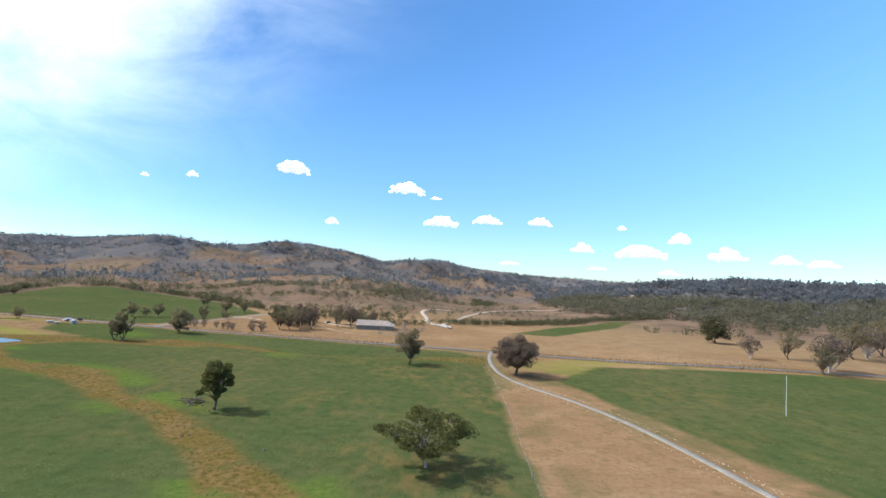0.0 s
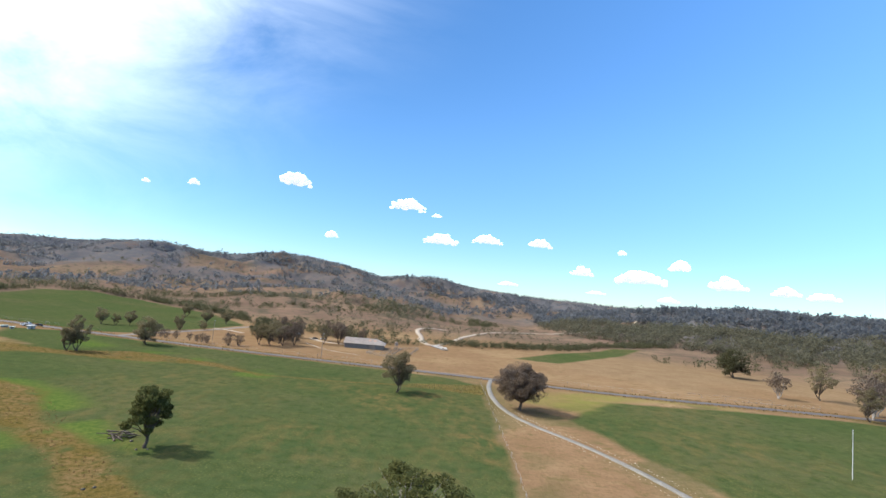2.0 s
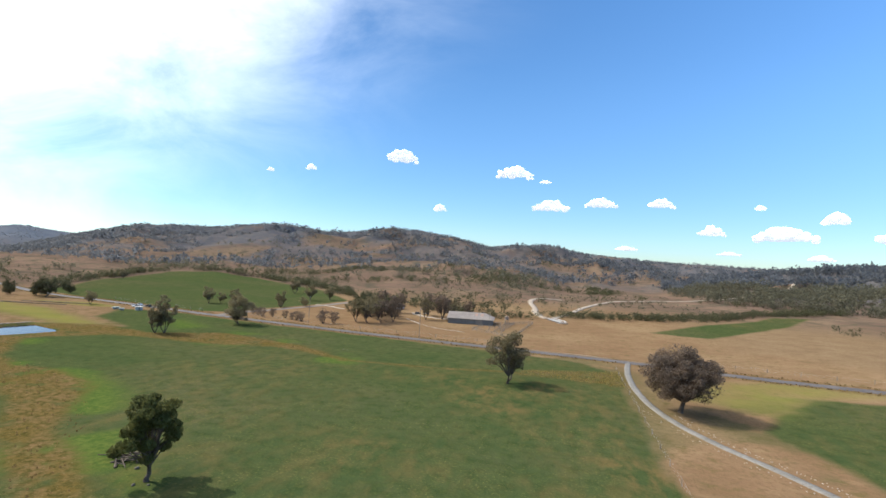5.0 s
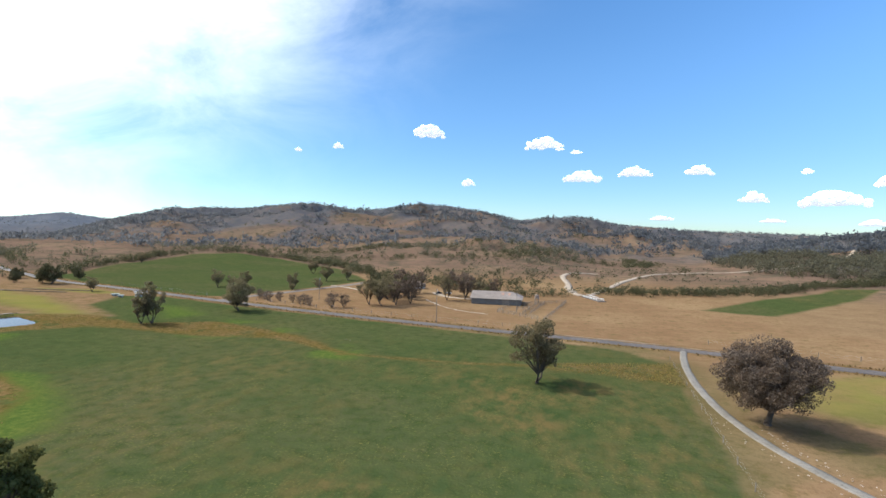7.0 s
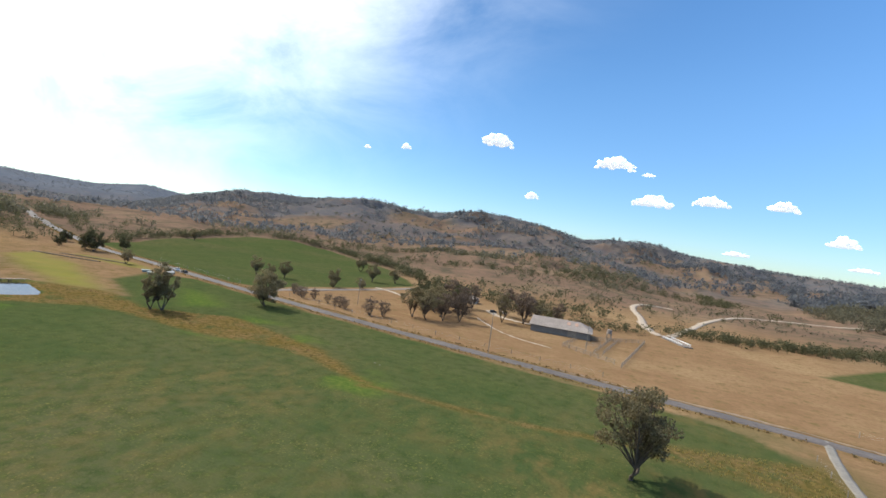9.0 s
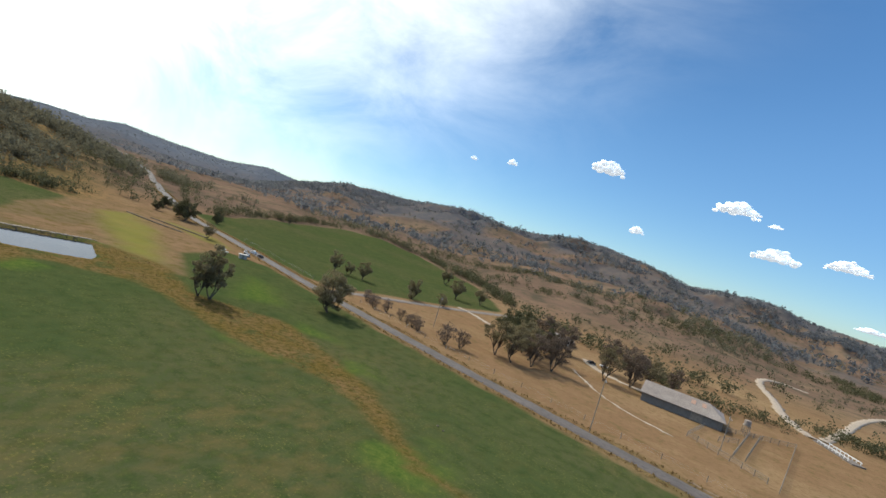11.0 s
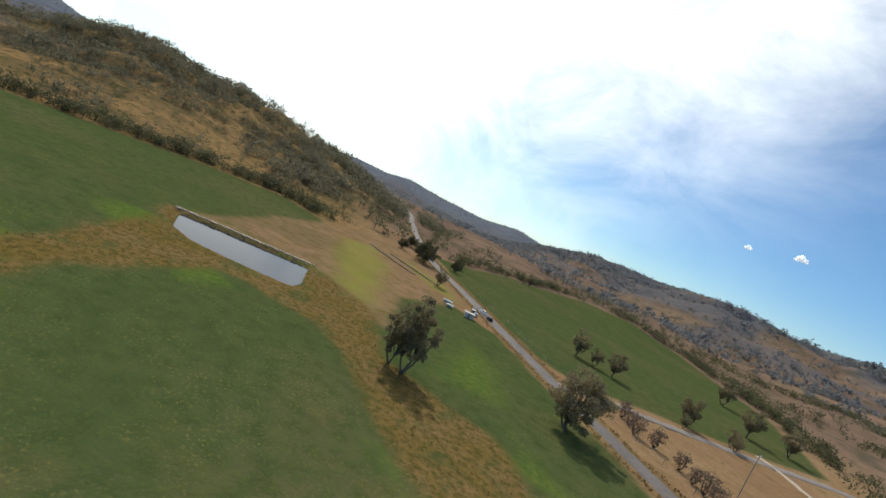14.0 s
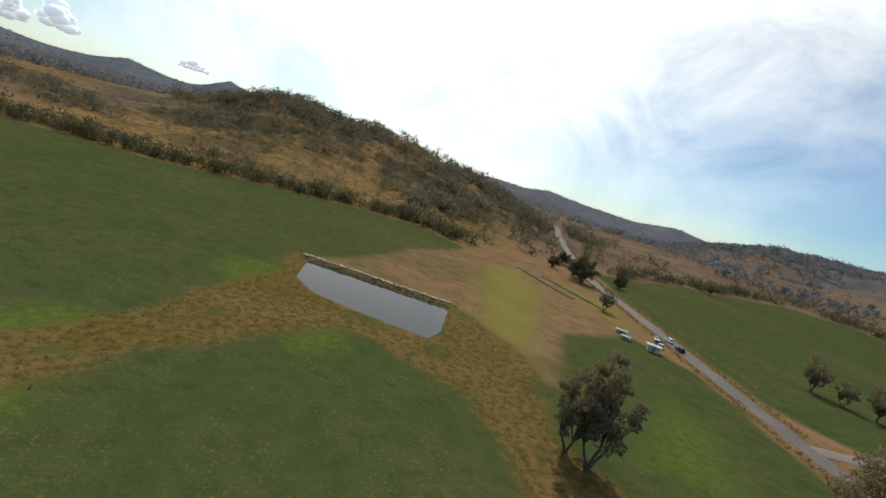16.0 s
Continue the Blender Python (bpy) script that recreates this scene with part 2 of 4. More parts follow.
M_BARK = plain("grey_bark", (0.08, 0.06, 0.044), (0.135, 0.106, 0.08), 0.8, 0.9, 0, 0.4)
M_PALEBARK = plain("pale_bark", (0.34, 0.3, 0.26), (0.22, 0.18, 0.15), 0.6, 0.85, 0, 0.3)
M_LEAF_DARK = leaf_material("olive_leaves", (0.06, 0.065, 0.034), (0.122, 0.12, 0.062), 0.42)
M_LEAF_GREEN = leaf_material("green_leaves", (0.066, 0.08, 0.024), (0.138, 0.14, 0.046), 0.35)
M_LEAF_BROWN = leaf_material("grey_brown_leaves", (0.108, 0.083, 0.066), (0.175, 0.137, 0.106), 0.42)
M_LEAF_GREY = leaf_material("grey_green_leaves", (0.125, 0.108, 0.062), (0.225, 0.198, 0.112), 0.46)
M_SCRUB = leaf_material("scrub_leaves", (0.085, 0.084, 0.056), (0.145, 0.138, 0.094), 0.5)
# leaves of the far ridges, with distance haze mixed into their colour
M_RIDGE = leaf_material("haze_blue_leaves", (0.105, 0.12, 0.138), (0.15, 0.16, 0.175), 0.6)
M_TIMBER = plain("weathered_timber", (0.21, 0.178, 0.142), (0.3, 0.26, 0.21), 2.0, 0.9)
M_ROOF = plain("galvanised_roof", (0.24, 0.198, 0.165), (0.32, 0.268, 0.225), 0.35, 0.85)
M_RUST = plain("rusted_sheet", (0.36, 0.2, 0.13), (0.45, 0.28, 0.2), 0.8, 0.8)
M_DIRTROAD = plain("grey_dirt", (0.15, 0.125, 0.105), (0.2, 0.168, 0.14), 0.3, 0.95, 0, 0.3)
M_CREAM = plain("cream_boards", (0.42, 0.38, 0.32), (0.5, 0.46, 0.4), 0.8, 0.7)
M_WALL = plain("grey_sheet_wall", (0.15, 0.138, 0.122), (0.2, 0.184, 0.162), 0.7, 0.7)
M_WHITE = plain("white_paint", (0.78, 0.78, 0.76), (0.7, 0.7, 0.68), 0.8, 0.4)
M_BLACK = plain("black_paint", (0.02, 0.021, 0.022), (0.03, 0.03, 0.03), 0.8, 0.5)
M_SILVER = plain("silver_paint", (0.42, 0.42, 0.42), (0.36, 0.36, 0.36), 0.8, 0.4, 0.2)
M_GREENROOF = plain("green_sheet", (0.3, 0.32, 0.28), (0.38, 0.4, 0.35), 0.8, 0.85)
M_RUBBER = plain("rubber", (0.02, 0.02, 0.02), (0.03, 0.03, 0.03), 3, 0.8)
M_GLASS = plain("dark_glass", (0.02, 0.025, 0.03), (0.03, 0.035, 0.04), 1, 0.08)
M_CONCRETE = plain("concrete", (0.5, 0.49, 0.46), (0.6, 0.58, 0.55), 0.6, 0.85)
M_STONE = plain("field_stone", (0.09, 0.076, 0.055), (0.15, 0.125, 0.095), 0.9, 0.9, 0, 0.4)
M_DARKROCK = plain("dark_bank_stone", (0.07, 0.052, 0.035), (0.13, 0.1, 0.068), 0.6, 0.95, 0, 0.5)


def water_material():
    m, nt, bs = material("pond_water", 0.06)
    bs.inputs["Base Color"].default_value = (0.03, 0.035, 0.042, 1)
    bs.inputs["IOR"].default_value, bs.inputs["Specular IOR Level"].default_value = 1.17, 0.5
    n = noise_node(nt, 1.4, 3, 0.6, position(nt))
    bump(nt, bs, n, 0.12, 0.04)
    return m


M_WATER = water_material()


def cloud_material():
    m, nt, bs = material("cloud_white", 1.0)
    bs.inputs["Base Color"].default_value = (0.95, 0.95, 0.96, 1)
    # added glow in place of sunlight scattered inside the cloud
    bs.inputs["Emission Color"].default_value = (0.93, 0.96, 1.0, 1)
    bs.inputs["Emission Strength"].default_value = 0.6
    bs.inputs["Specular IOR Level"].default_value = 0.0
    return m


M_CLOUD = cloud_material()


# ---- ground ----
def smooth(v):
    v = np.clip(v, 0, 1)
    return v * v * (3 - 2 * v)


def hashed(i, j, seed):
    h = (i.astype(np.int64) * 374761393 + j.astype(np.int64) * 668265263 + seed * 1442695041) & 0xFFFFFFFF
    h = ((h ^ (h >> 13)) * 1274126177) & 0xFFFFFFFF
    return ((h ^ (h >> 16)) & 0xFFFF) / 65535.0


def value_noise(x, y, size, seed=0, octaves=3):
    """Smooth noise about 0.5, its largest lumps size metres across."""
    total, amp, norm = 0.0, 1.0, 0.0
    for k in range(octaves):
        u, v = x / size, y / size
        i, j = np.floor(u), np.floor(v)
        a, b = smooth(u - i), smooth(v - j)
        s = seed + 17 * k
        low = hashed(i, j, s) * (1 - a) + hashed(i + 1, j, s) * a
        high = hashed(i, j + 1, s) * (1 - a) + hashed(i + 1, j + 1, s) * a
        total, norm = total + amp * (low * (1 - b) + high * b), norm + amp
        amp, size = amp * 0.5, size * 0.5
    return total / norm


# crests of the hills: bearing to the left of north, and the angle at which the crest stands over the valley
MAIN = [(-75, 0.6), (-30, 0.7), (-24, 0.75), (-18, 0.95), (-10.6, 1.15), (-4.6, 1.5), (0, 2.5), (3.5, 2.3), (7.3, 2.0), (12.5, 3.0), (18.5, 3.7), (23, 2.85), (26, 2.75), (32, 3.25), (38, 2.45), (45.5, 2.05), (50, 0.8), (56, -1.0)]
SHOULDER = [(-12, -1.5), (-5, -0.6), (0, 0.5), (6, 0.6), (12, 1.3), (18, 1.7), (22, 1.2), (25, 1.6), (29, 1.9), (31.4, 1.3), (34, 2.3), (36.5, 2.0), (39.5, 1.1), (42, 0.2), (46, -0.5), (52, -0.8)]
SPURS = [(-30, -1.5), (-19, -2.4), (-15, -2.6), (-8, -3.0), (-4, -2.0), (0, -1.0), (4.5, -0.35), (10.3, 0.0), (16, -0.1), (22, -0.7), (26, -1.4), (31, -1.7), (37, -1.2), (45, -1.5), (55, -1.2), (70, -1.2), (90, -2)]
RIGHT = [(-110, 0.4), (-60, 1.3), (-41, 1.4), (-35, 1.55), (-31, 1.25), (-27, 0.85), (-23, 0.3), (-19, -0.4), (-15, -1.3), (-10, -2.4)]
LEFT = [(62, -3.6), (70, -2.2), (76, -0.6), (79.5, 0.3), (83.8, 1.7), (86, 1.5), (88.4, 1.8), (91, 1.5), (93.5, 1.8), (96.5, 2.1), (99, 1.8), (101, 1.3), (103, 0.5), (106, -0.6), (110, -1.4), (115, -2.0), (122, -2.8)]
FAR = [(-180, 0.3), (30, 0.5), (45, 1.4), (50, 0.8), (54, 1.35), (58, 0.75), (63, 0.85), (67.2, 1.25), (70, 0.75), (73.2, 0.85), (78, 0.5), (90, 0.9), (95, 1.6), (97.6, 2.3), (99.5, 1.5), (101, 1.7), (102.6, 2.15), (105.4, 0.7), (108.3, 0.7), (111.3, 1.25), (113, 0.6), (115.6, 0.25), (118, 0.15), (121, 0.6), (126, 1.4), (140, 0.4), (180, 0.3)]


def hill_layer(x, y, ox, oy, table, dist, foot, power, back, seed, drop=0.75):
    az, d = np.degrees(np.arctan2(ox - x, y - oy)), np.hypot(x - ox, y - oy)
    el = np.interp(az, [a for a, _ in table], [e for _, e in table])
    span = smooth((az - table[0][0] + 9) / 9) * smooth((table[-1][0] + 9 - az) / 9) if table[0][0] > -180 else 1.0
    crest = np.maximum(27 + dist * np.tan(np.radians(el)), 0) * span
    wob = dist * (1 + 0.10 * (value_noise(x, y, dist * 0.35, seed, 2) - 0.5))
    s = np.clip((d - foot) / (wob - foot), 0, 1)
    fold = 1 - np.abs(2 * value_noise(x, y, dist * 0.17, seed + 5, 4) - 1)
    fine = 1 - np.abs(2 * value_noise(x, y, dist * 0.065, seed + 9, 3) - 1)
    gully = 1 + (1.35 * (fold - 0.8) + 0.45 * (fine - 0.75)) * np.sin(np.pi * np.clip(s, 0, 1)) ** 0.8
    after = 1 - drop * smooth((d - wob) / back)
    return crest * s**power * gully * after


POND = [(-181, 162), (-171.5, 188.6), (-157.5, 184.6), (-154, 182.2), (-155.5, 177.8), (-159, 170.4), (-162.3, 165), (-168.5, 161.4)]


def signed(x, y, poly):
    """Distance to the outline of a polygon, negative inside."""
    best, inside = np.full(x.shape, 1e9), np.zeros(x.shape, bool)
    for (ax, ay), (bx, by) in zip(poly, poly[1:] + poly[:1]):
        dx, dy = bx - ax, by - ay
        t = np.clip(((x - ax) * dx + (y - ay) * dy) / (dx * dx + dy * dy), 0, 1)
        best = np.minimum(best, np.hypot(x - ax - t * dx, y - ay - t * dy))
        if ay != by:
            inside ^= ((ay > y) != (by > y)) & (x < dx * (y - ay) / dy + ax)
    return np.where(inside, -best, best)


def to_line(x, y, line):
    best = np.full(x.shape, 1e9)
    for (ax, ay), (bx, by) in zip(line, line[1:]):
        dx, dy = bx - ax, by - ay
        t = np.clip(((x - ax) * dx + (y - ay) * dy) / (dx * dx + dy * dy), 0, 1)
        best = np.minimum(best, np.hypot(x - ax - t * dx, y - ay - t * dy))
    return best


def height(x, y):
    x, y = np.asarray(x, float), np.asarray(y, float)
    layers = [
        hill_layer(x, y, -30, 100, MAIN, 1520, 700, 1.05, 900, 3),
        hill_layer(x, y, -30, 100, SPURS, 740, 345, 0.95, 190, 8, 0.9),
        hill_layer(x, y, -30, 100, SHOULDER, 1150, 780, 1.1, 240, 47, 0.9),
        hill_layer(x, y, -30, 100, RIGHT, 880, 330, 1.3, 900, 14),
        hill_layer(x, y, -83, 165, LEFT, 410, 205, 1.15, 420, 21),
        hill_layer(x, y, -30, 100, FAR, 2900, 1100, 1.4, 1600, 30),
    ]
    z = sum(h**5 for h in layers) ** 0.2
    z = z + 2.5 * smooth((x - 22) / 110) * smooth((420 - y) / 150)
    away = smooth((np.hypot(x + 30, y - 120) - 150) / 250)
    z = z + (value_noise(x, y, 60, 40, 3) - 0.5) * (0.3 + 2.4 * away)
    near = (np.abs(x + 166) < 40) & (np.abs(y - 175) < 40)
    if near.any():
        sd = signed(x, y, POND)
        z = np.where(near, z - 1.9 * smooth((1.5 - sd) / 4.0), z)
        bank = to_line(x, y, [(-184, 160), (-174, 190.5)])
        z = np.where(near, z + 0.28 * smooth((1.7 - bank) / 1.2), z)
    return z


ROAD = [(-900, 430), (-700, 412), (-560, 372), (-480, 341), (-365, 299), (-270, 268), (-222, 259), (-180, 250), (-140, 242), (-100, 235), (-66, 230), (-33, 226), (-8, 223), (21, 220), (47, 212), (75, 203), (102, 197), (145, 193), (260, 197), (420, 230)]
LANE = [(22.3, 221), (19.8, 205), (19, 192), (19.2, 178), (21, 164), (26, 150), (34.5, 137), (42.5, 118), (47.5, 99), (51, 80), (54, 58), (56, 20), (58, -60)]
SIDE = [(-142, 244), (-140, 262), (-135, 282), (-128, 312), (-123, 340), (-118, 352)]
GREEN = [(16.5, -60), (16.5, 200), (8, 213), (-33, 220.5), (-66, 225), (-100, 230), (-140, 237), (-168, 242), (-186, 236), (-174, 213), (-257, 210), (-281, 197), (-282, 164), (-271, 131), (-260, 100), (-267, 40), (-275, -60)]
GREEN_RIGHT = [(58, 189), (37.5, 160), (46, 131), (53, 108), (60, 85), (68, 55), (80, -60), (330, -60), (330, 186), (145, 184), (100, 187)]
GREEN_NORTH = [(-286, 280), (-240, 267.5), (-160, 250.5), (-146, 256), (-141, 285), (-132, 316), (-128, 350), (-150, 380), (-182, 420), (-300, 500), (-372, 490), (-337, 375)]
GREEN_FAR = [(42, 303), (66, 292), (102, 340), (165, 435), (140, 428), (80, 356)]
CREEK = [(-150, 171), (-141, 160), (-131, 151), (-120, 147), (-107, 144), (-91, 138), (-76, 126), (-62, 112), (-45, 97), (-32, 86), (-22, 78), (-15, 67), (-8, 52), (0, 30), (-18, 30), (-26, 60), (-35, 76), (-43, 84), (-54, 95), (-66, 105), (-86, 121), (-109, 133), (-125, 139), (-141, 146), (-155, 152), (-175, 157), (-186, 158), (-170, 192), (-152, 199), (-131, 194), (-121, 200), (-111, 204.5), (-99, 204), (-85, 199), (-73, 195), (-57, 184), (-57, 182), (-72, 188.5), (-84, 189.5), (-97, 190), (-113, 187.5), (-129, 187), (-137, 184), (-143, 180.5), (-149, 176)]
CORNER = [(-9, 187), (4, 186), (17, 184), (17.5, 203), (3, 198), (-8, 193)]
BARE = [(-184, 160), (-212, 182), (-256, 209), (-268, 240), (-272, 262), (-240, 258), (-205, 250), (-188, 240), (-186, 235), (-174, 214), (-146, 200.5), (-152, 196), (-172, 191)]
MOWN = [(-236, 214), (-240, 229), (-205, 221), (-170, 207), (-151, 198), (-166, 195), (-200, 203)]
MOWN2 = [(-240, 240), (-205, 236), (-190, 242), (-212, 249)]
TALL = [(29, 178), (44, 170), (58, 189), (76, 196), (100, 190), (100, 193), (76, 201), (58, 205), (40, 203), (29, 196)]
LUSH = [(-128, 205), (-140, 214), (-150, 224), (-138, 222), (-124, 213)]


def spaced(lo, hi, step, low_end, high_end, low_grow, high_grow):
    mid = list(np.arange(lo, hi + step / 2, step))
    s, v = step, lo
    while v > low_end:
        s *= low_grow
        v -= s
        mid.insert(0, v)
    s, v = step, mid[-1]
    while v < high_end:
        s *= high_grow
        v += s
        mid.append(v)
    return np.array(mid)


def mesh_from(name, verts, faces, mats, smooth_it=False):
    """A mesh from numpy arrays: verts (n, 3), faces (m, 3 or 4)."""
    verts, faces = np.asarray(verts, np.float32), np.asarray(faces, np.int32)
    me = bpy.data.meshes.new(name)
    n, k = faces.shape
    me.vertices.add(len(verts))
    me.vertices.foreach_set("co", verts.ravel())
    me.loops.add(n * k)
    me.loops.foreach_set("vertex_index", faces.ravel())
    me.polygons.add(n)
    me.polygons.foreach_set("loop_start", np.arange(0, n * k, k, dtype=np.int32))
    me.polygons.foreach_set("loop_total", np.full(n, k, np.int32))
    if smooth_it:
        me.polygons.foreach_set("use_smooth", np.ones(n, bool))
    me.update(calc_edges=True)
    for m in mats:
        me.materials.append(m)
    return me


def build_ground():
    xs = spaced(-340, 230, 1.3, -4300, 3600, 1.03, 1.035)
    ys = spaced(20, 470, 1.3, -1500, 4600, 1.12, 1.028)
    gx, gy = np.meshgrid(xs, ys)
    x, y = gx.ravel(), gy.ravel()
    nx, ny = len(xs), len(ys)
    i = (np.arange(ny - 1)[:, None] * nx + np.arange(nx - 1)[None]).ravel()
    faces = np.stack([i, i + 1, i + nx + 1, i + nx], 1)
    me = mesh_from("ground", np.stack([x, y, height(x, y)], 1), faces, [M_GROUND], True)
    core = np.where((x > -420) & (x < 340) & (y > -70) & (y < 560))[0]
    cx, cy = x[core], y[core]
    wx = cx + 3.0 * (value_noise(cx, cy, 9, 61, 3) - 0.5)
    wy = cy + 3.0 * (value_noise(cx, cy, 9, 62, 3) - 0.5)

    ux = cx + 9.0 * (value_noise(cx, cy, 24, 63, 4) - 0.5)
    uy = cy + 9.0 * (value_noise(cx, cy, 24, 64, 4) - 0.5)

    def mask(poly, soft=0.9, wild=False):
        return smooth(0.5 - (signed(ux, uy, poly) if wild else signed(wx, wy, poly)) / (2 * soft))

    a, b = np.zeros((len(x), 4), np.float32), np.zeros((len(x), 4), np.float32)
    a[core, 0] = np.maximum.reduce([mask(GREEN), mask(GREEN_RIGHT, 1.5), mask(GREEN_NORTH, 1.5), mask(GREEN_FAR, 2.0)])
    strays = smooth((value_noise(cx, cy, 13, 69, 4) - 0.47) / 0.12) * smooth((14 - signed(cx, cy, GREEN)) / 14) * smooth((cx + 60) / 40)
    strays = np.maximum(strays, smooth((value_noise(cx, cy, 13, 69, 4) - 0.45) / 0.12) * smooth((16 - signed(cx, cy, GREEN_RIGHT)) / 14))
    a[core, 0] = np.maximum(a[core, 0], 0.55 * strays)
    thin = smooth((1.6 - to_line(wx, wy, [(-57, 183), (-30, 186), (-5, 190)])) / 1.2) * 0.8
    verge = smooth((6.5 - to_line(cx, cy, ROAD)) / 3) * 0.4
    a[core, 1] = np.maximum.reduce([mask(CREEK, 1.2, True), mask(CORNER, 2.5) * 0.85, thin, verge])
    a[core, 2] = mask(BARE, 2.0, True) * (0.7 + 0.3 * smooth((value_noise(cx, cy, 12, 68, 3) - 0.4) / 0.2))
    b[core, 0] = np.maximum.reduce([mask(MOWN, 5.0) * (0.45 + 0.5 * value_noise(cx, cy, 8, 65, 3)), mask(MOWN2, 2.0) * 0.6, mask(TALL, 4.0, True) * 0.55 * (0.35 + 1.1 * value_noise(cx, cy, 6, 67, 3))])
    creek_side = smooth((9 - np.abs(signed(wx, wy, CREEK))) / 8) * smooth((value_noise(cx, cy, 14, 66, 3) - 0.5) / 0.15)
    b[core, 2] = np.maximum(mask(LUSH, 5.0), creek_side * a[core, 0]) * 0.75
    b[:, 1] = smooth((np.hypot(x + 30, y - 120) - 250) / 130) * (1 - a[:, 0])
    d, az = np.hypot(x + 30, y - 100), np.degrees(np.arctan2(-30 - x, y - 100))
    patch = value_noise(x, y, 170, 91, 4)
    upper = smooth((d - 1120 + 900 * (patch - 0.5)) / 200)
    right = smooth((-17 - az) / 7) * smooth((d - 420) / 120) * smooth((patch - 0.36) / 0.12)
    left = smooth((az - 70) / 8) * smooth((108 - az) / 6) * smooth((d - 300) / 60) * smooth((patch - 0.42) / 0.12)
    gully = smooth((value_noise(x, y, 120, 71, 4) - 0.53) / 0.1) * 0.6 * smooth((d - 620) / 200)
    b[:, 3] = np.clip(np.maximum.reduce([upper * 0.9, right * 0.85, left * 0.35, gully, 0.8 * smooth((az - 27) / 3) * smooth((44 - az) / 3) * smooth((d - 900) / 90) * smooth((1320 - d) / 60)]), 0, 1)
    a[:, 3] = 0.15 + 0.3 * smooth((x + 130) / 60) + 0.45 * smooth((x + 45) / 30) * smooth((190 - y) / 25) * smooth((17 - x) / 2)
    e = np.zeros((len(x), 4), np.float32)
    la = np.degrees(np.arctan2(-83 - x, y - 165))
    e[:, 0] = smooth((la - 66) / 10) * smooth((125 - la) / 10) * smooth((900 - d) / 150)
    e[:, 1] = smooth((x - 40) / 45) * smooth((y - 196) / 12) * smooth((value_noise(x, y, 70, 95, 3) - 0.3) / 0.25)
    # distance mask for the haze blue painted on the far canopy
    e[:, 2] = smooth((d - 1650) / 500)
    for name, data in (("zone_a", a), ("zone_b", b), ("zone_c", e)):
        at = me.attributes.new(name, "FLOAT_COLOR", "POINT")
        at.data.foreach_set("color", data.ravel())
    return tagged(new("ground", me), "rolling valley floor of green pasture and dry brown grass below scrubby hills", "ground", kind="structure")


build_ground()


def resample(line, step):
    """Points along a polyline, its corners rounded."""
    p = np.array(line, float)
    for _ in range(3):
        q = np.empty((2 * len(p), 2))
        q[0], q[-1] = p[0], p[-1]
        q[1:-1:2], q[2:-1:2] = 0.75 * p[:-1] + 0.25 * p[1:], 0.25 * p[:-1] + 0.75 * p[1:]
        p = q
    d = np.r_[0, np.cumsum(np.hypot(*np.diff(p, axis=0).T))]
    s = np.arange(0, d[-1], step)
    return np.stack([np.interp(s, d, p[:, 0]), np.interp(s, d, p[:, 1])], 1)


def strip(name, line, width, mat, label, category, lift=0.06, rough=0.15, kind="structure"):
    """A cambered road along a line, laid on the ground, with uneven edges and sides that go down into it."""
    p = resample(line, 2.0)
    t = np.gradient(p, axis=0)
    t /= np.linalg.norm(t, axis=1)[:, None]
    side = np.stack([-t[:, 1], t[:, 0]], 1)
    rng = np.random.default_rng(len(p))
    rows, offs = [], (-0.54, -0.5, -0.25, 0.0, 0.25, 0.5, 0.54)
    for o in offs:
        w = width * o + (rng.normal(0, rough, len(p)) if abs(o) == 0.5 else 0)
        q = p + side * np.broadcast_to(w, len(p))[:, None]
        centre = np.maximum.reduce([height(*(p + side * k).T) for k in (-width / 2, 0, width / 2)])
        z = centre + lift + (0.05 * (1 - abs(o) * 2) if abs(o) <= 0.5 else -0.6)
        rows.append(np.c_[q, z])
    v = np.concatenate(rows)
    n, k = len(p), len(offs)
    i = (np.arange(k - 1)[:, None] * n + np.arange(n - 1)[None]).ravel()
    me = mesh_from(name, v, np.stack([i, i + 1, i + n + 1, i + n], 1), [mat])
    return tagged(new(name, me), label, category, kind=kind)


strip("road", ROAD, 4.5, M_ROAD, "grey sealed country road with worn edges through the paddocks", "road")
strip("lane", LANE, 1.6, M_GRAVEL, "pale gravel farm lane bending towards the road", "lane", 0.05, 0.05)
strip("side_road", SIDE, 4.0, M_DIRTROAD, "gravel side road beside a green field", "road", 0.05, 0.3)


# ---- builders ----
def z_at(x, y):
    return float(height(np.array([x]), np.array([y]))[0])


def empty(name, m, label, category, group=""):
    ob = new(name)
    ob.empty_display_size = 0.5
    ob.matrix_basis = m
    return tagged(ob, label, category, group)


def part(name, bm, mat, parent, label="", m=None):
    """One mesh object under a thing or a part, from a bmesh or a mesh."""
    if isinstance(bm, bmesh.types.BMesh):
        me = bpy.data.meshes.new(name)
        bm.to_mesh(me)
        bm.free()
        me.materials.append(mat)
    else:
        me = bm
    ob = new(name, me)
    ob.parent = parent
    if m is not None:
        ob.matrix_basis = m
    return tagged(ob, label)


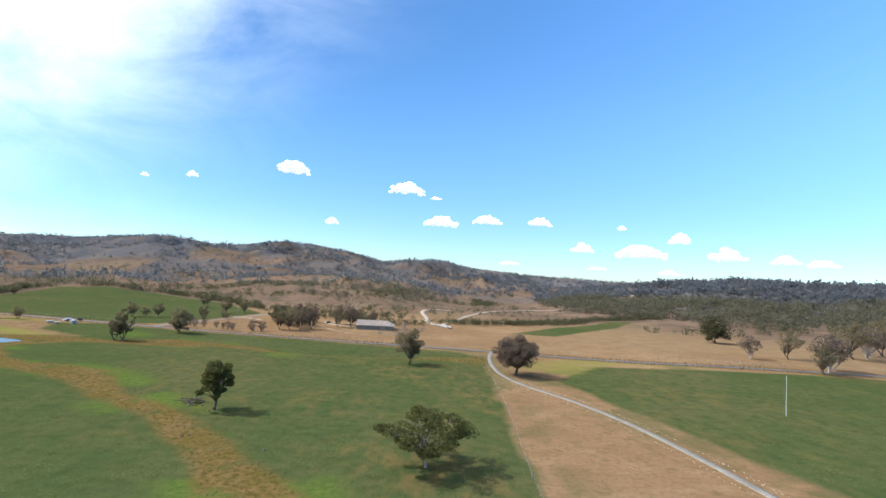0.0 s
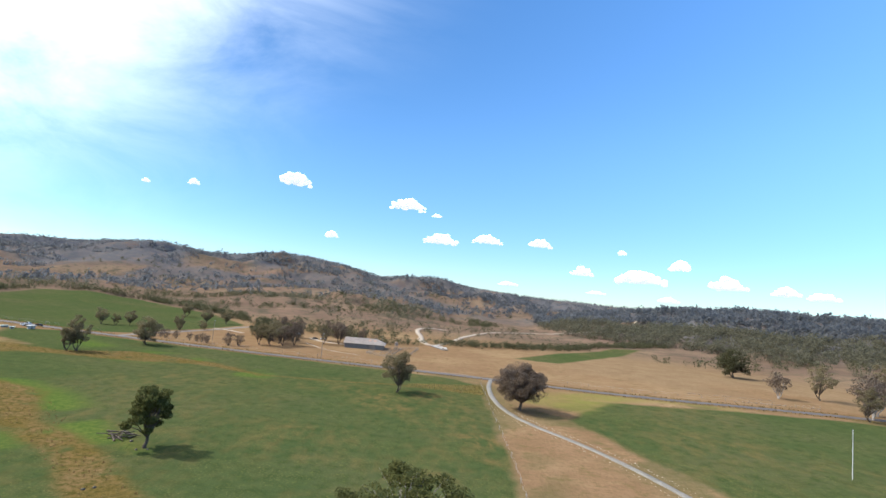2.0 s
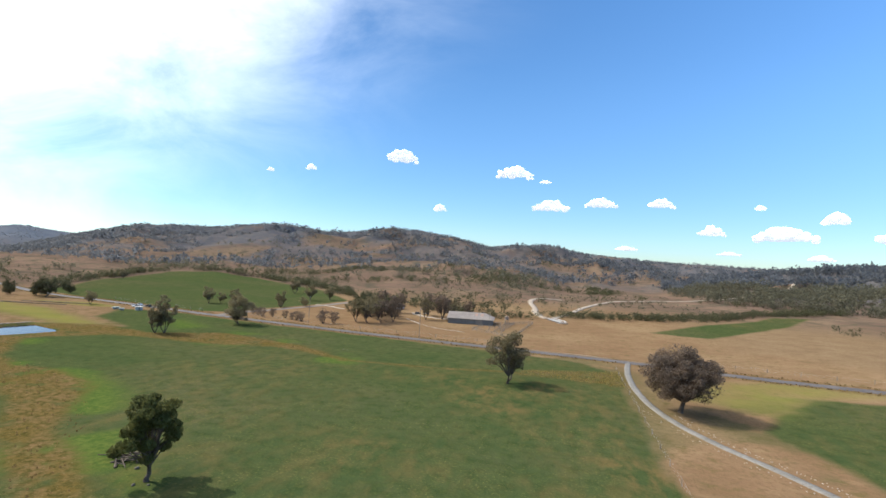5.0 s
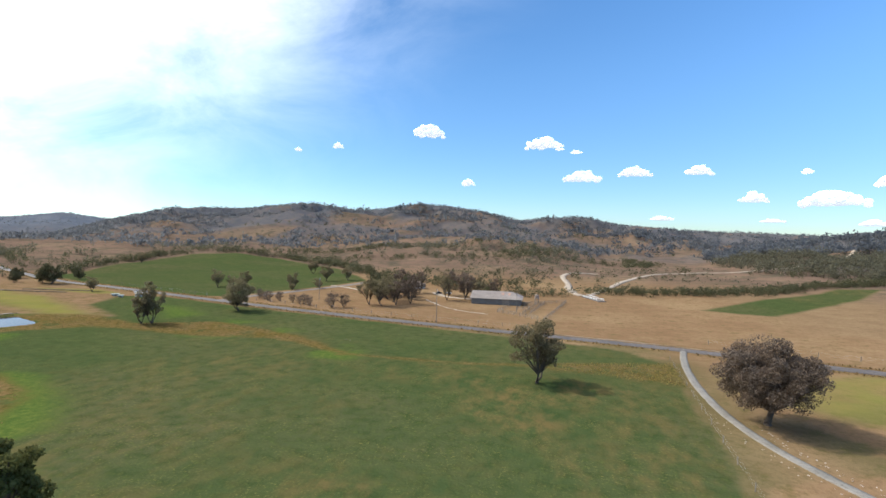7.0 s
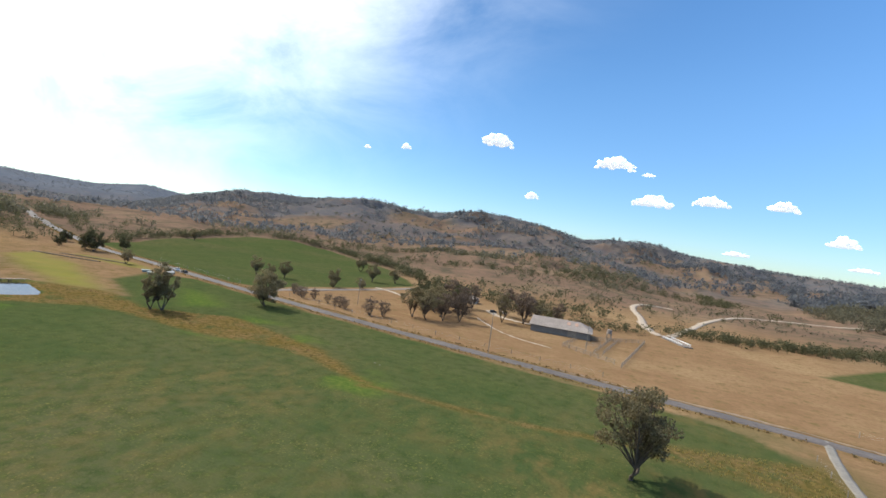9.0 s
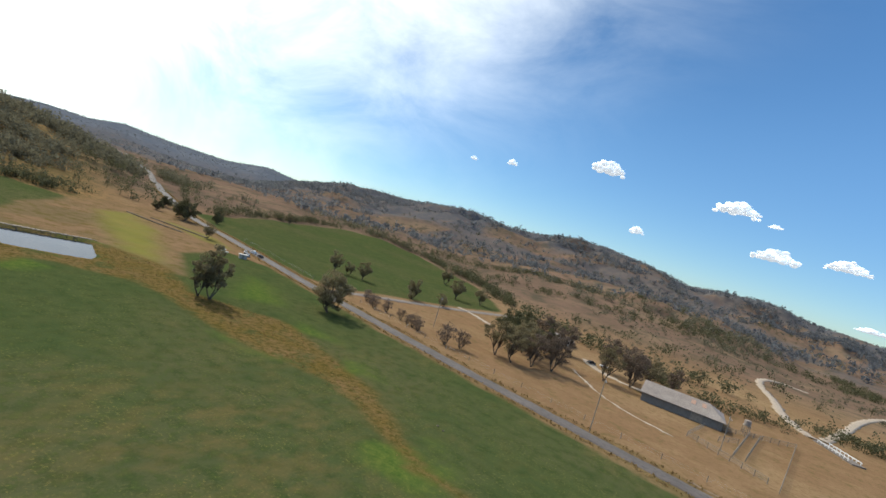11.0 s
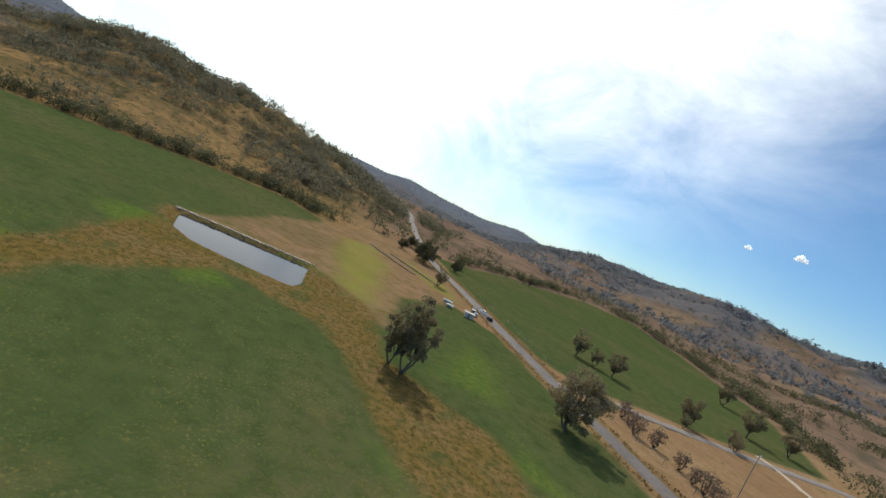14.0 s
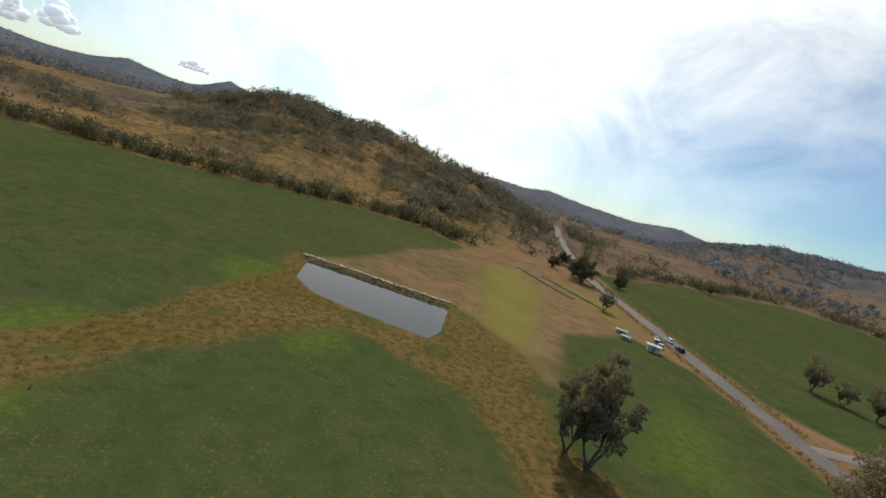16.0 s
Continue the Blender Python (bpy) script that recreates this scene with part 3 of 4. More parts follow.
def box(sx, sy, sz, x=0.0, y=0.0, z=0.0, bevel=0.0, bm=None):
    """A box standing on z, its edges rounded."""
    own = bmesh.new()
    bmesh.ops.create_cube(own, size=1, matrix=Matrix.Translation((x, y, z + sz / 2)) @ Matrix.Diagonal((sx, sy, sz, 1)))
    if bevel:
        bmesh.ops.bevel(own, geom=own.edges[:], offset=bevel, segments=2, affect="EDGES")
    if bm is None:
        return own
    tmp = bpy.data.meshes.new("tmp")
    own.to_mesh(tmp)
    own.free()
    bm.from_mesh(tmp)
    bpy.data.meshes.remove(tmp)
    return bm


def prism(profile, length, bm=None):
    """A profile of (y, z) drawn out along x about the middle."""
    bm = bm or bmesh.new()
    ends = [[bm.verts.new((s * length / 2, y, z)) for y, z in profile] for s in (-1, 1)]
    n = len(profile)
    bm.faces.new(ends[0][::-1])
    bm.faces.new(ends[1])
    for i in range(n):
        bm.faces.new((ends[0][i], ends[0][(i + 1) % n], ends[1][(i + 1) % n], ends[1][i]))
    bmesh.ops.recalc_face_normals(bm, faces=bm.faces[:])
    return bm


def rod(a, b, r0, r1, sides=6):
    """Verts and quads of a tapering rod."""
    a, b = np.array(a, float), np.array(b, float)
    t = (b - a) / max(np.linalg.norm(b - a), 1e-6)
    u = np.cross(t, (0.3, 0.9, 0.2) if abs(t[2]) > 0.9 else (0, 0, 1))
    u /= np.linalg.norm(u)
    w = np.cross(t, u)
    k = np.arange(sides) * 2 * np.pi / sides
    ring = np.cos(k)[:, None] * u + np.sin(k)[:, None] * w
    v = np.concatenate([a + ring * r0, b + ring * r1])
    i = np.arange(sides)
    return v, np.stack([i, (i + 1) % sides, (i + 1) % sides + sides, i + sides], 1)


def join(pieces):
    vs, fs, n = [], [], 0
    for v, f in pieces:
        vs.append(v)
        fs.append(f + n)
        n += len(v)
    return np.concatenate(vs), np.concatenate(fs)


def leaf_cards(centres, size, rng, droop=0.3):
    """One bent-looking leaf spray (a quad) at each centre."""
    n = len(centres)
    a = rng.normal(size=(n, 3))
    a[:, 2] -= droop
    a /= np.linalg.norm(a, axis=1)[:, None]
    b = np.cross(a, rng.normal(size=(n, 3)))
    b /= np.linalg.norm(b, axis=1)[:, None]
    s = size * rng.uniform(0.6, 1.35, n)[:, None]
    a, b = a * s, b * s * 0.55
    v = np.stack([centres - a, centres - b * 0.8 + a * 0.1, centres + a, centres + b * 1.1 - a * 0.1], 1).reshape(-1, 3)
    return v, np.arange(4 * n).reshape(-1, 4)


def tree_meshes(name, seed, h, w, bare, stems, lobes, leaves, leaf, lobe, bark, green, trunk=0.3, flat=1.0, skew=0.0):
    """Trunk and crown of a gum tree. bare: the height below the crown; lobes: leafy clumps at the limbs' ends; lobe: their radius over the crown's."""
    rng = np.random.default_rng(seed)
    mid, half = (h + bare) / 2, (h - bare) / 2 * (1 - 0.6 * lobe)
    full, w = w, w * (1 - 0.85 * lobe)
    wood, ends = [], []
    tips = []
    while len(tips) < lobes:
        d = rng.normal(size=3)
        d /= np.linalg.norm(d)
        r = rng.uniform(0.1, 1.0) ** 0.5
        if d[2] < -0.95:
            continue
        lump = 0.82 + 0.3 * rng.random()
        p = np.array([d[0] * w / 2 * r * lump + skew * d[2], d[1] * w / 2 * r * lump, mid + d[2] * half * r * flat])
        if all(np.linalg.norm(p - q) > lobe * full * 0.3 for q in tips) or rng.random() < 0.15:
            tips.append(p)
    for s in range(stems):
        ang = rng.uniform(0, 6.28)
        lean = np.array([math.cos(ang), math.sin(ang), 0]) * (0.12 * w if stems > 1 else 0.04 * w)
        foot = np.array([math.cos(ang), math.sin(ang), 0]) * (0.25 if stems > 1 else 0)
        fork = foot + lean + (0, 0, max(bare * 0.75, h * 0.16))
        wood.append(rod(foot - (0, 0, 0.4), foot + (0, 0, 0.5), trunk * 1.5, trunk * 1.05, 8))
        knee = (foot + fork) / 2 + rng.normal(0, 0.12, 3)
        wood.append(rod(foot + (0, 0, 0.45), knee, trunk * 1.05, trunk * 0.9, 8))
        wood.append(rod(knee, fork, trunk * 0.9, trunk * 0.8, 8))
        ends.append(fork)
    for p in tips:
        fork = min(ends, key=lambda f: np.linalg.norm((f - p)[:2]))
        bend = fork + (p - fork) * 0.5 + np.array([0, 0, 0.08 * h]) * rng.uniform(-0.3, 1) + rng.normal(0, 0.25, 3)
        wood.append(rod(fork, bend, trunk * 0.45, trunk * 0.28, 5))
        wood.append(rod(bend, p, trunk * 0.28, trunk * 0.1, 5))
        for _ in range(2):
            wood.append(rod(bend + (p - bend) * 0.4, p + rng.normal(0, lobe * full * 0.22, 3), trunk * 0.13, trunk * 0.04, 4))
    centres = []
    for p in tips:
        n = int(leaves / lobes * rng.uniform(0.6, 1.4))
        d = rng.normal(size=(n, 3))
        d /= np.linalg.norm(d, axis=1)[:, None]
        r = lobe * full / 2 * rng.uniform(0.75, 1.25) * rng.uniform(0.25, 1, (n, 1)) ** 0.5
        q = p + d * r * (1, 1, 0.72)
        centres.append(q)
    c = np.concatenate(centres)
    c = c[c[:, 2] > bare * 0.55]
    v, f = leaf_cards(c, leaf, rng)
    tv, tf = join(wood)
    return mesh_from(name + "_trunk", tv, tf, [bark], True), mesh_from(name + "_crown", v, f, [green])


TREES = {
    "round": tree_meshes("round", 1, 14.0, 17.6, 2.2, 1, 130, 42000, 0.17, 0.19, M_BARK, M_LEAF_BROWN, 0.5),
    "sparse": tree_meshes("sparse", 23, 12.6, 12.6, 2.6, 2, 60, 8000, 0.2, 0.2, M_BARK, M_LEAF_GREY, 0.22),
    "dark": tree_meshes("dark", 3, 13.0, 10.6, 2.0, 1, 40, 12000, 0.22, 0.21, M_BARK, M_LEAF_GREEN, 0.33, skew=-1.0),
    "spreading": tree_meshes("spreading", 4, 11.4, 21.5, 3.4, 1, 46, 13000, 0.22, 0.155, M_PALEBARK, M_LEAF_GREEN, 0.24),
    "twin": tree_meshes("twin", 5, 13.0, 9.4, 1.3, 3, 46, 5600, 0.19, 0.18, M_BARK, M_LEAF_GREY, 0.17),
    "thick": tree_meshes("thick", 6, 11.6, 12.6, 0.4, 3, 70, 11000, 0.19, 0.18, M_BARK, M_LEAF_GREY, 0.2),
    "field": tree_meshes("field", 7, 8.2, 7.4, 0.9, 2, 26, 2600, 0.19, 0.24, M_BARK, M_LEAF_GREY, 0.14),
    "gum": tree_meshes("gum", 8, 11.6, 10.6, 2.2, 2, 40, 3700, 0.19, 0.18, M_BARK, M_LEAF_GREY, 0.18),
    "gum_dull": tree_meshes("gum_dull", 9, 11.0, 10.2, 2.0, 2, 40, 3300, 0.19, 0.18, M_BARK, M_LEAF_BROWN, 0.18),
    "bushy": tree_meshes("bushy", 10, 10.0, 12.5, 0.4, 2, 60, 7500, 0.23, 0.19, M_BARK, M_LEAF_DARK, 0.25),
    "thin": tree_meshes("thin", 11, 10.0, 9.5, 1.8, 3, 24, 1600, 0.25, 0.26, M_PALEBARK, M_LEAF_BROWN, 0.16),
    "shrub": tree_meshes("shrub", 12, 4.4, 4.8, 0.3, 6, 26, 900, 0.15, 0.3, M_BARK, M_LEAF_BROWN, 0.07),
}


def tree(kind, x, y, label, size=1.0, turn=0.0, tall=1.0, name="gum_tree", group=""):
    m = pose(x, y, z_at(x, y) - 0.06, 0, 0, turn) @ Matrix.Diagonal((size, size, size * tall, 1))
    ob = empty(name, m, label, "tree" if name != "shrub" else "shrub", group)
    trunk, crown = TREES[kind]
    part("trunk", trunk, None, ob)
    part("crown", crown, None, ob)
    return ob


# ---- trees of the near paddocks ----
tree("round", 25.4, 167, "large round gum tree with dense grey-brown crown beside the gravel lane", 0.95, 40, 1.02)
tree("sparse", -10.8, 176.5, "many-stemmed gum tree with sparse grey-brown crown in green pasture", 1.0, 70)
tree("dark", -47.2, 107.5, "dark green gum tree with lopsided crown beside fallen branches", 0.87, 190)
tree("spreading", -0.6, 81.5, "wide gum tree with open green crown and pale limbs in pasture", 0.9, 20, 0.86)
tree("twin", -125.0, 195.5, "forked olive gum tree on the edge of rough tawny grass", 1.0, 60)
tree("twin", -127.5, 194.2, "slender olive gum tree leaning over tawny grass", 0.85, 200)
tree("thick", -118.3, 225, "thick grey-green gum tree near the sealed road", 1.0, 0)
for px, py, s, a in ((-177.5, 283, 1.0, 0), (-171.5, 285.5, 0.7, 80), (-165.5, 288, 0.95, 150), (-141, 292, 0.95, 230), (-138, 287, 0.45, 20), (-134, 303, 0.6, 90), (-131, 300, 0.5, 10), (-147, 335, 1.15, 140), (-139, 346, 1.05, 300), (-183, 380, 1.2, 60), (-208, 242.5, 0.75, 30), (-330, 378, 1.0, 10)):
    tree("field", px, py, "small olive gum tree standing in the green field", s * 1.2, a, 0.95, group="trees of the north field")
for px, py, s, a in ((-93.5, 245.5, 1.35, 0), (-90, 248.5, 1.2, 90), (-104, 247, 0.85, 30), (-107, 248.5, 0.95, 140), (-110, 249.5, 0.7, 200), (-114, 251, 0.8, 300), (-121, 252.5, 0.9, 20), (-125, 251, 1.0, 100), (-129, 254, 0.8, 50), (-133, 256, 0.9, 220)):
    tree("shrub", px, py, "grey-green roadside shrub in dry grass", s, a, 1.1, "shrub", "shrubs along the road")
for kind, px, py, s, a in (
    ("gum", -88.5, 265, 1.0, 0), ("gum", -83, 264.5, 1.02, 100), ("gum_dull", -79, 269.5, 0.92, 40), ("gum_dull", -75, 275, 0.95, 200),
    ("gum", -83, 276, 0.95, 300), ("bushy", -93, 290, 1.0, 10), ("bushy", -101, 300, 1.05, 130), ("bushy", -86, 296, 0.9, 250), ("gum", -88, 283, 1.0, 60),
    ("gum_dull", -80, 288, 1.0, 20), ("gum_dull", -92, 308, 1.1, 80), ("gum", -64.5, 292, 0.98, 150), ("gum_dull", -58, 298, 1.05, 0), ("gum_dull", -60, 306, 1.1, 220),
    ("gum_dull", -68, 310, 1.1, 100), ("gum", -54, 308, 0.9, 40), ("gum_dull", -84, 312, 1.0, 10), ("bushy", -106, 320, 0.9, 200), ("gum_dull", -48, 316, 0.8, 75)):
    tree(kind, px + 4, py - 6, "gum tree in the shady clump round the farmhouse", s, a, group="gums round the farmhouse")
tree("bushy", 156, 288, "broad dense green tree in dry brown paddock", 1.55, 0)
tree("thin", 137, 224, "nearly bare grey tree in dry paddock", 1.15, 30)
tree("gum", 158, 230, "tall grey-green gum tree in dry paddock", 1.25, 60)
for kind, px, py, s, a in (("thin", 148, 193, 1.5, 0), ("gum", 143, 188, 1.0, 40), ("thin", 156, 201, 1.6, 100), ("gum", 198, 243, 1.6, 20), ("thin", 210, 250, 1.7, 200), ("gum", 233, 268, 1.8, 70), ("thin", 222, 262, 1.5, 130)):
    tree(kind, px, py, "grey gum tree with pale bare limbs in the roadside clump", s, a, group="gums beyond the road")
for px, py, s, a in ((-250, 255, 1.05, 0), (-258, 257, 0.6, 90), (-270, 252, 0.5, 200), (-286, 264, 0.6, 40), (-263, 279, 0.5, 10), (-278, 289, 0.55, 60)):
    tree("bushy", px, py, "dark bushy tree beside the sealed road", s, a, group="trees where the road narrows")


# ---- woods ----
def wood_cards(name, spots, sizes, per, label, mat=M_SCRUB, seed=5, leaf=0.2, lift=0.55):
    """Many far trees in one mesh: for each a stem and a ragged crown of leaf sprays."""
    rng = np.random.default_rng(seed)
    spots, sizes = np.asarray(spots), np.asarray(sizes)
    n = len(spots)
    base = np.c_[spots, height(spots[:, 0], spots[:, 1])]
    lump = rng.normal(size=(n, 4, 3)) * (0.26, 0.26, 0.16)
    pick = rng.integers(0, 4, (n, per))
    off = np.take_along_axis(lump, pick[:, :, None], 1) + rng.normal(size=(n, per, 3)) * (0.16, 0.16, 0.13)
    off[:, :, 2] = np.maximum(off[:, :, 2] + lift, 0.08)
    c = (base[:, None] + off * sizes[:, None, None]).reshape(-1, 3)
    v, f = leaf_cards(c, 1.0, rng, 0.1)
    s = np.repeat(np.repeat(sizes * leaf, per), 4)[:, None]
    v = (v - np.repeat(c, 4, 0)) * s + np.repeat(c, 4, 0)
    r = sizes * 0.025
    k = np.array([(1, 0), (-0.5, 0.87), (-0.5, -0.87)])
    low = np.concatenate([base[:, None, :2] + k * r[:, None, None], np.broadcast_to(base[:, None, 2:] - 0.3, (n, 3, 1))], 2)
    top = low + np.array([0, 0, 1.0]) * (sizes * lift)[:, None, None]
    sv = np.concatenate([low, top], 1).reshape(-1, 3)
    i = np.arange(n)[:, None, None] * 6 + np.array([[0, 1, 4, 3], [1, 2, 5, 4], [2, 0, 3, 5]])
    vv, ff = join([(v, f), (sv, i.reshape(-1, 4))])
    return tagged(new(name, mesh_from(name, vv, ff, [mat])), label, "woods", kind="stuff")


def scatter(rng, n, a0, a1, d0, d1, ox=-30, oy=100):
    a, d = np.radians(rng.uniform(a0, a1, n)), d0 + (d1 - d0) * rng.random(n) ** 0.75
    return np.c_[ox - d * np.sin(a), oy + d * np.cos(a)]


def clear(p):
    """Spots that stand on no field, road or yard."""
    x, y = p[:, 0], p[:, 1]
    ok = np.ones(len(p), bool)
    for poly in (GREEN, GREEN_RIGHT, GREEN_NORTH, GREEN_FAR, BARE):
        ok &= signed(x, y, poly) > 5
    ok &= (to_line(x, y, ROAD) > 9) & (to_line(x, y, TRACK) > 5) & (to_line(x, y, HILL_ROAD) > 5)
    return ok


TRACK = [(9, 302), (2, 317), (-5, 331), (-10, 347), (-13, 370), (-14, 395), (-19, 430), (-21, 465), (-17, 490), (-7, 503), (6, 506)]
HILL_ROAD = [(-2, 333), (7, 370), (17, 420), (30, 473), (58, 535), (102, 551), (144, 553), (185, 588), (242, 659), (262, 685)]
rng = np.random.default_rng(11)
p = np.concatenate([scatter(rng, 24000, -52, 128, 300, 1750), scatter(rng, 6500, -52, -13, 340, 980), scatter(rng, 9000, -14, 60, 1050, 1620), scatter(rng, 8200, 62, 128, 195, 480, -83, 165), scatter(rng, 9000, 40, 128, 1750, 3000)])
x, y = p.T
d = np.hypot(x + 30, y - 100)
az = np.degrees(np.arctan2(-30 - x, y - 100))
cover = 0.62 * value_noise(x, y, 110, 71, 4) + 0.38 * value_noise(x, y, 38, 72, 3)
want = 0.5 - 0.1 * smooth((d - 1080) / 250) - 0.115 * smooth((-16 - az) / 10) + 0.065 * smooth((az - 72) / 8) * smooth((110 - az) / 6) * smooth((640 - d) / 60)
want += 0.1 * smooth((y - 195) / 25) * smooth((-255 - x) / 20) * (d < 640)
keep = clear(p) & (cover > want + rng.normal(0, 0.045, len(p))) & ((height(x, y) > 3.5) | (x < -285) & (y < 205))
p, d = p[keep], d[keep]
size = np.where((az[keep] > 72) & (d < 640), 1.5 + 6.0 * rng.random(len(p)) ** 2, 3.0 + 6.5 * rng.random(len(p)) ** 1.6) * (1 + 0.35 * smooth((d - 360) / 120) - 0.6 * smooth((d - 1150) / 250))
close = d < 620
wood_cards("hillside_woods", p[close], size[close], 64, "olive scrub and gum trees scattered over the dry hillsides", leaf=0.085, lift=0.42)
# past 620 the trees take the leaf colour that holds the haze
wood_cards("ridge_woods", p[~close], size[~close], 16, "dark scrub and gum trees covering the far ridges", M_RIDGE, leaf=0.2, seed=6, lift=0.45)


def line_spots(line, step, spread, seed):
    g = np.random.default_rng(seed)
    q = resample(line, step)
    return q + g.normal(0, spread, q.shape), g


lines = [
    ([(-276, 30), (-268, 100), (-280, 131), (-291, 164), (-290, 201), (-274, 216)], 0.42, 4.6),
    ([(-300, 298), (-348, 380), (-384, 490), (-300, 512), (-240, 470), (-182, 432), (-140, 385)], 0.9, 4.0),
    ([(-120, 362), (-90, 350), (-50, 345), (-30, 372)], 1.5, 6.0),
    ([(-62, 326), (-40, 320), (-22, 324), (-4, 336)], 0.9, 3.5),
    ([(0, 345), (25, 355), (55, 362), (80, 380), (110, 415), (140, 440), (200, 480)], 0.42, 5.0),
    ([(-330, 300), (-400, 330), (-500, 370), (-620, 410)], 3.0, 16.0),
    ([(-290, 240), (-340, 262), (-420, 292), (-520, 330)], 3.0, 12.0),
    ([(140, 350), (200, 360), (260, 380), (330, 400)], 4.0, 12.0),
    ([(-260, 480), (-160, 525), (-90, 560), (-20, 612), (40, 640)], 2.6, 13.0),
    ([(-430, 520), (-330, 600), (-230, 655), (-120, 700)], 3.2, 14.0),
    ([(120, 520), (200, 560), (300, 620)], 3.0, 14.0),
    ([(-120, 420), (-60, 430), (20, 470), (60, 520)], 4.5, 16.0),
    ([(-560, 760), (-440, 830), (-330, 880), (-220, 915), (-120, 930), (-20, 935), (60, 920), (120, 890)], 4.5, 26.0),
    ([(-620, 880), (-480, 985), (-340, 1050), (-180, 1090), (-40, 1100), (80, 1080)], 5.0, 36.0),
    ([(-330, 560), (-250, 640), (-200, 720)], 1.6, 12.0),
    ([(-90, 560), (-60, 650), (-70, 740)], 1.8, 10.0),
    ([(40, 600), (60, 680), (40, 760)], 1.8, 10.0),
]
spots, sizes = [], []
for k, (line, step, spread) in enumerate(lines):
    q, g = line_spots(line, step, spread, 80 + k)
    ok = clear(q) if k not in (0, 4) else signed(q[:, 0], q[:, 1], GREEN) > 0.5 if k == 0 else signed(q[:, 0], q[:, 1], GREEN_FAR) > 3
    spots.append(q[ok])
    sizes.append(g.uniform(1.6, 7.0, ok.sum()) if k == 0 else g.uniform(2.2, 5.2, ok.sum()) if k in (3, 4) else g.uniform(3.0, 8.0, ok.sum()))
wood_cards("creekside_trees", np.concatenate(spots), np.concatenate(sizes), 70, "dark trees and bushes lining the creek and field edges", M_LEAF_DARK, 8, 0.078, 0.46)
# low dark bushes dotted over the slope above the bridge
q = np.random.default_rng(31).uniform((-140, 372), (110, 640), (1500, 2))
q = q[clear(q) & (value_noise(q[:, 0], q[:, 1], 60, 90, 3) > 0.46)]
wood_cards("slope_bushes", q, np.random.default_rng(32).uniform(0.7, 2.0, len(q)), 22, "low dark bushes dotted over the dry slope", M_SCRUB, 33, 0.2, 0.4)

strip("dirt_track", TRACK[2:], 3.4, M_TRACK, "pale dirt track climbing the dry slope", "track", 0.25, 0.5)
strip("hill_road", HILL_ROAD, 3.0, M_TRACK, "pale dirt road cut along the foot of the hills", "road", 0.3, 0.4)
strip("yard_path", [(-70, 285), (-62, 274), (-55, 265), (-46, 259), (-36, 256)], 0.7, M_TRACK, "pale worn foot track across the dry paddock", "track", 0.02, 0.3)
strip("yard_drive", [(-74, 311), (-66, 299), (-56, 295), (-48, 294)], 3.0, M_TRACK, "pale gravel drive behind the farm shed", "drive", 0.03, 0.4)
strip("side_road_end", [(-133, 316), (-127, 315), (-118, 309), (-109, 303)], 2.4, M_TRACK, "pale gravel track running on from the side road", "track", 0.05, 0.35)
strip("road_shoulder", [(-30, 229.4), (-14, 227.4), (2, 225.8), (16, 224.2), (30, 221.2), (44, 216.6)], 0.8, M_CLAY, "pale gravel shoulder scraped beside the sealed road", "shoulder", 0.05, 0.4)


# ---- pond ----
def build_pond():
    bm = bmesh.new()
    grown = [(px + (px + 165) * 0.06, py + (py - 175) * 0.06) for px, py in POND]
    ring = resample([q for q in grown + grown[:1] for _ in range(2)], 1.0)
    bm.faces.new([bm.verts.new((q[0], q[1], -0.36)) for q in ring])
    me = bpy.data.meshes.new("pond_water")
    bmesh.ops.recalc_face_normals(bm, faces=bm.faces[:])
    bm.to_mesh(me)
    bm.free()
    me.materials.append(M_WATER)
    tagged(new("pond_water", me), "still grey water of a farm dam below a low bank", "pond", kind="structure")


build_pond()


def stones(name, spots, r0, r1, mat, label, seed, flat=0.6, category="stones"):
    """Loose stones in one mesh, each a rough lump."""
    g = np.random.default_rng(seed)
    bm = bmesh.new()
    bmesh.ops.create_icosphere(bm, subdivisions=1, radius=1)
    bm.verts.ensure_lookup_table()
    v0 = np.array([v.co for v in bm.verts])
    f0 = np.array([[v.index for v in f.verts] for f in bm.faces])
    bm.free()
    out = []
    for (px, py), z in zip(spots, height(*np.array(spots).T)):
        r = g.uniform(r0, r1)
        v = v0 * (1 + g.normal(0, 0.16, (len(v0), 1))) * r * (g.uniform(0.8, 1.4), g.uniform(0.7, 1.1), flat)
        a = g.uniform(0, 6.28)
        v = v @ np.array([[math.cos(a), -math.sin(a), 0], [math.sin(a), math.cos(a), 0], [0, 0, 1]])
        out.append((v + (px, py, z + r * 0.15), f0))
    vv, ff = join(out)
    return tagged(new(name, mesh_from(name, vv, ff, [mat])), label, category, kind="stuff")


g = np.random.default_rng(41)
s = np.linspace(0, 1, 170)
bank = (np.c_[-182.2 + 9.6 * s, 161 + 28.5 * s] + g.normal(0, 0.3, (170, 2)))[::2]
stones("bank_stones", bank, 0.08, 0.22, M_DARKROCK, "dark stones and clods along the dam bank", 42)
crest = np.c_[-184.2 + 10 * s, 160 + 30.5 * s] + g.normal(0, 0.35, (170, 2))
stones("bank_crest", crest, 0.25, 0.55, M_TRACK, "pale rubble along the crest of the dam bank", 43, 0.18)

# windrows of pale gravel beside the lane
lane = resample(LANE, 0.45)
tan = np.gradient(lane, axis=0)
tan /= np.linalg.norm(tan, axis=1)[:, None]
nor = np.c_[-tan[:, 1], tan[:, 0]]
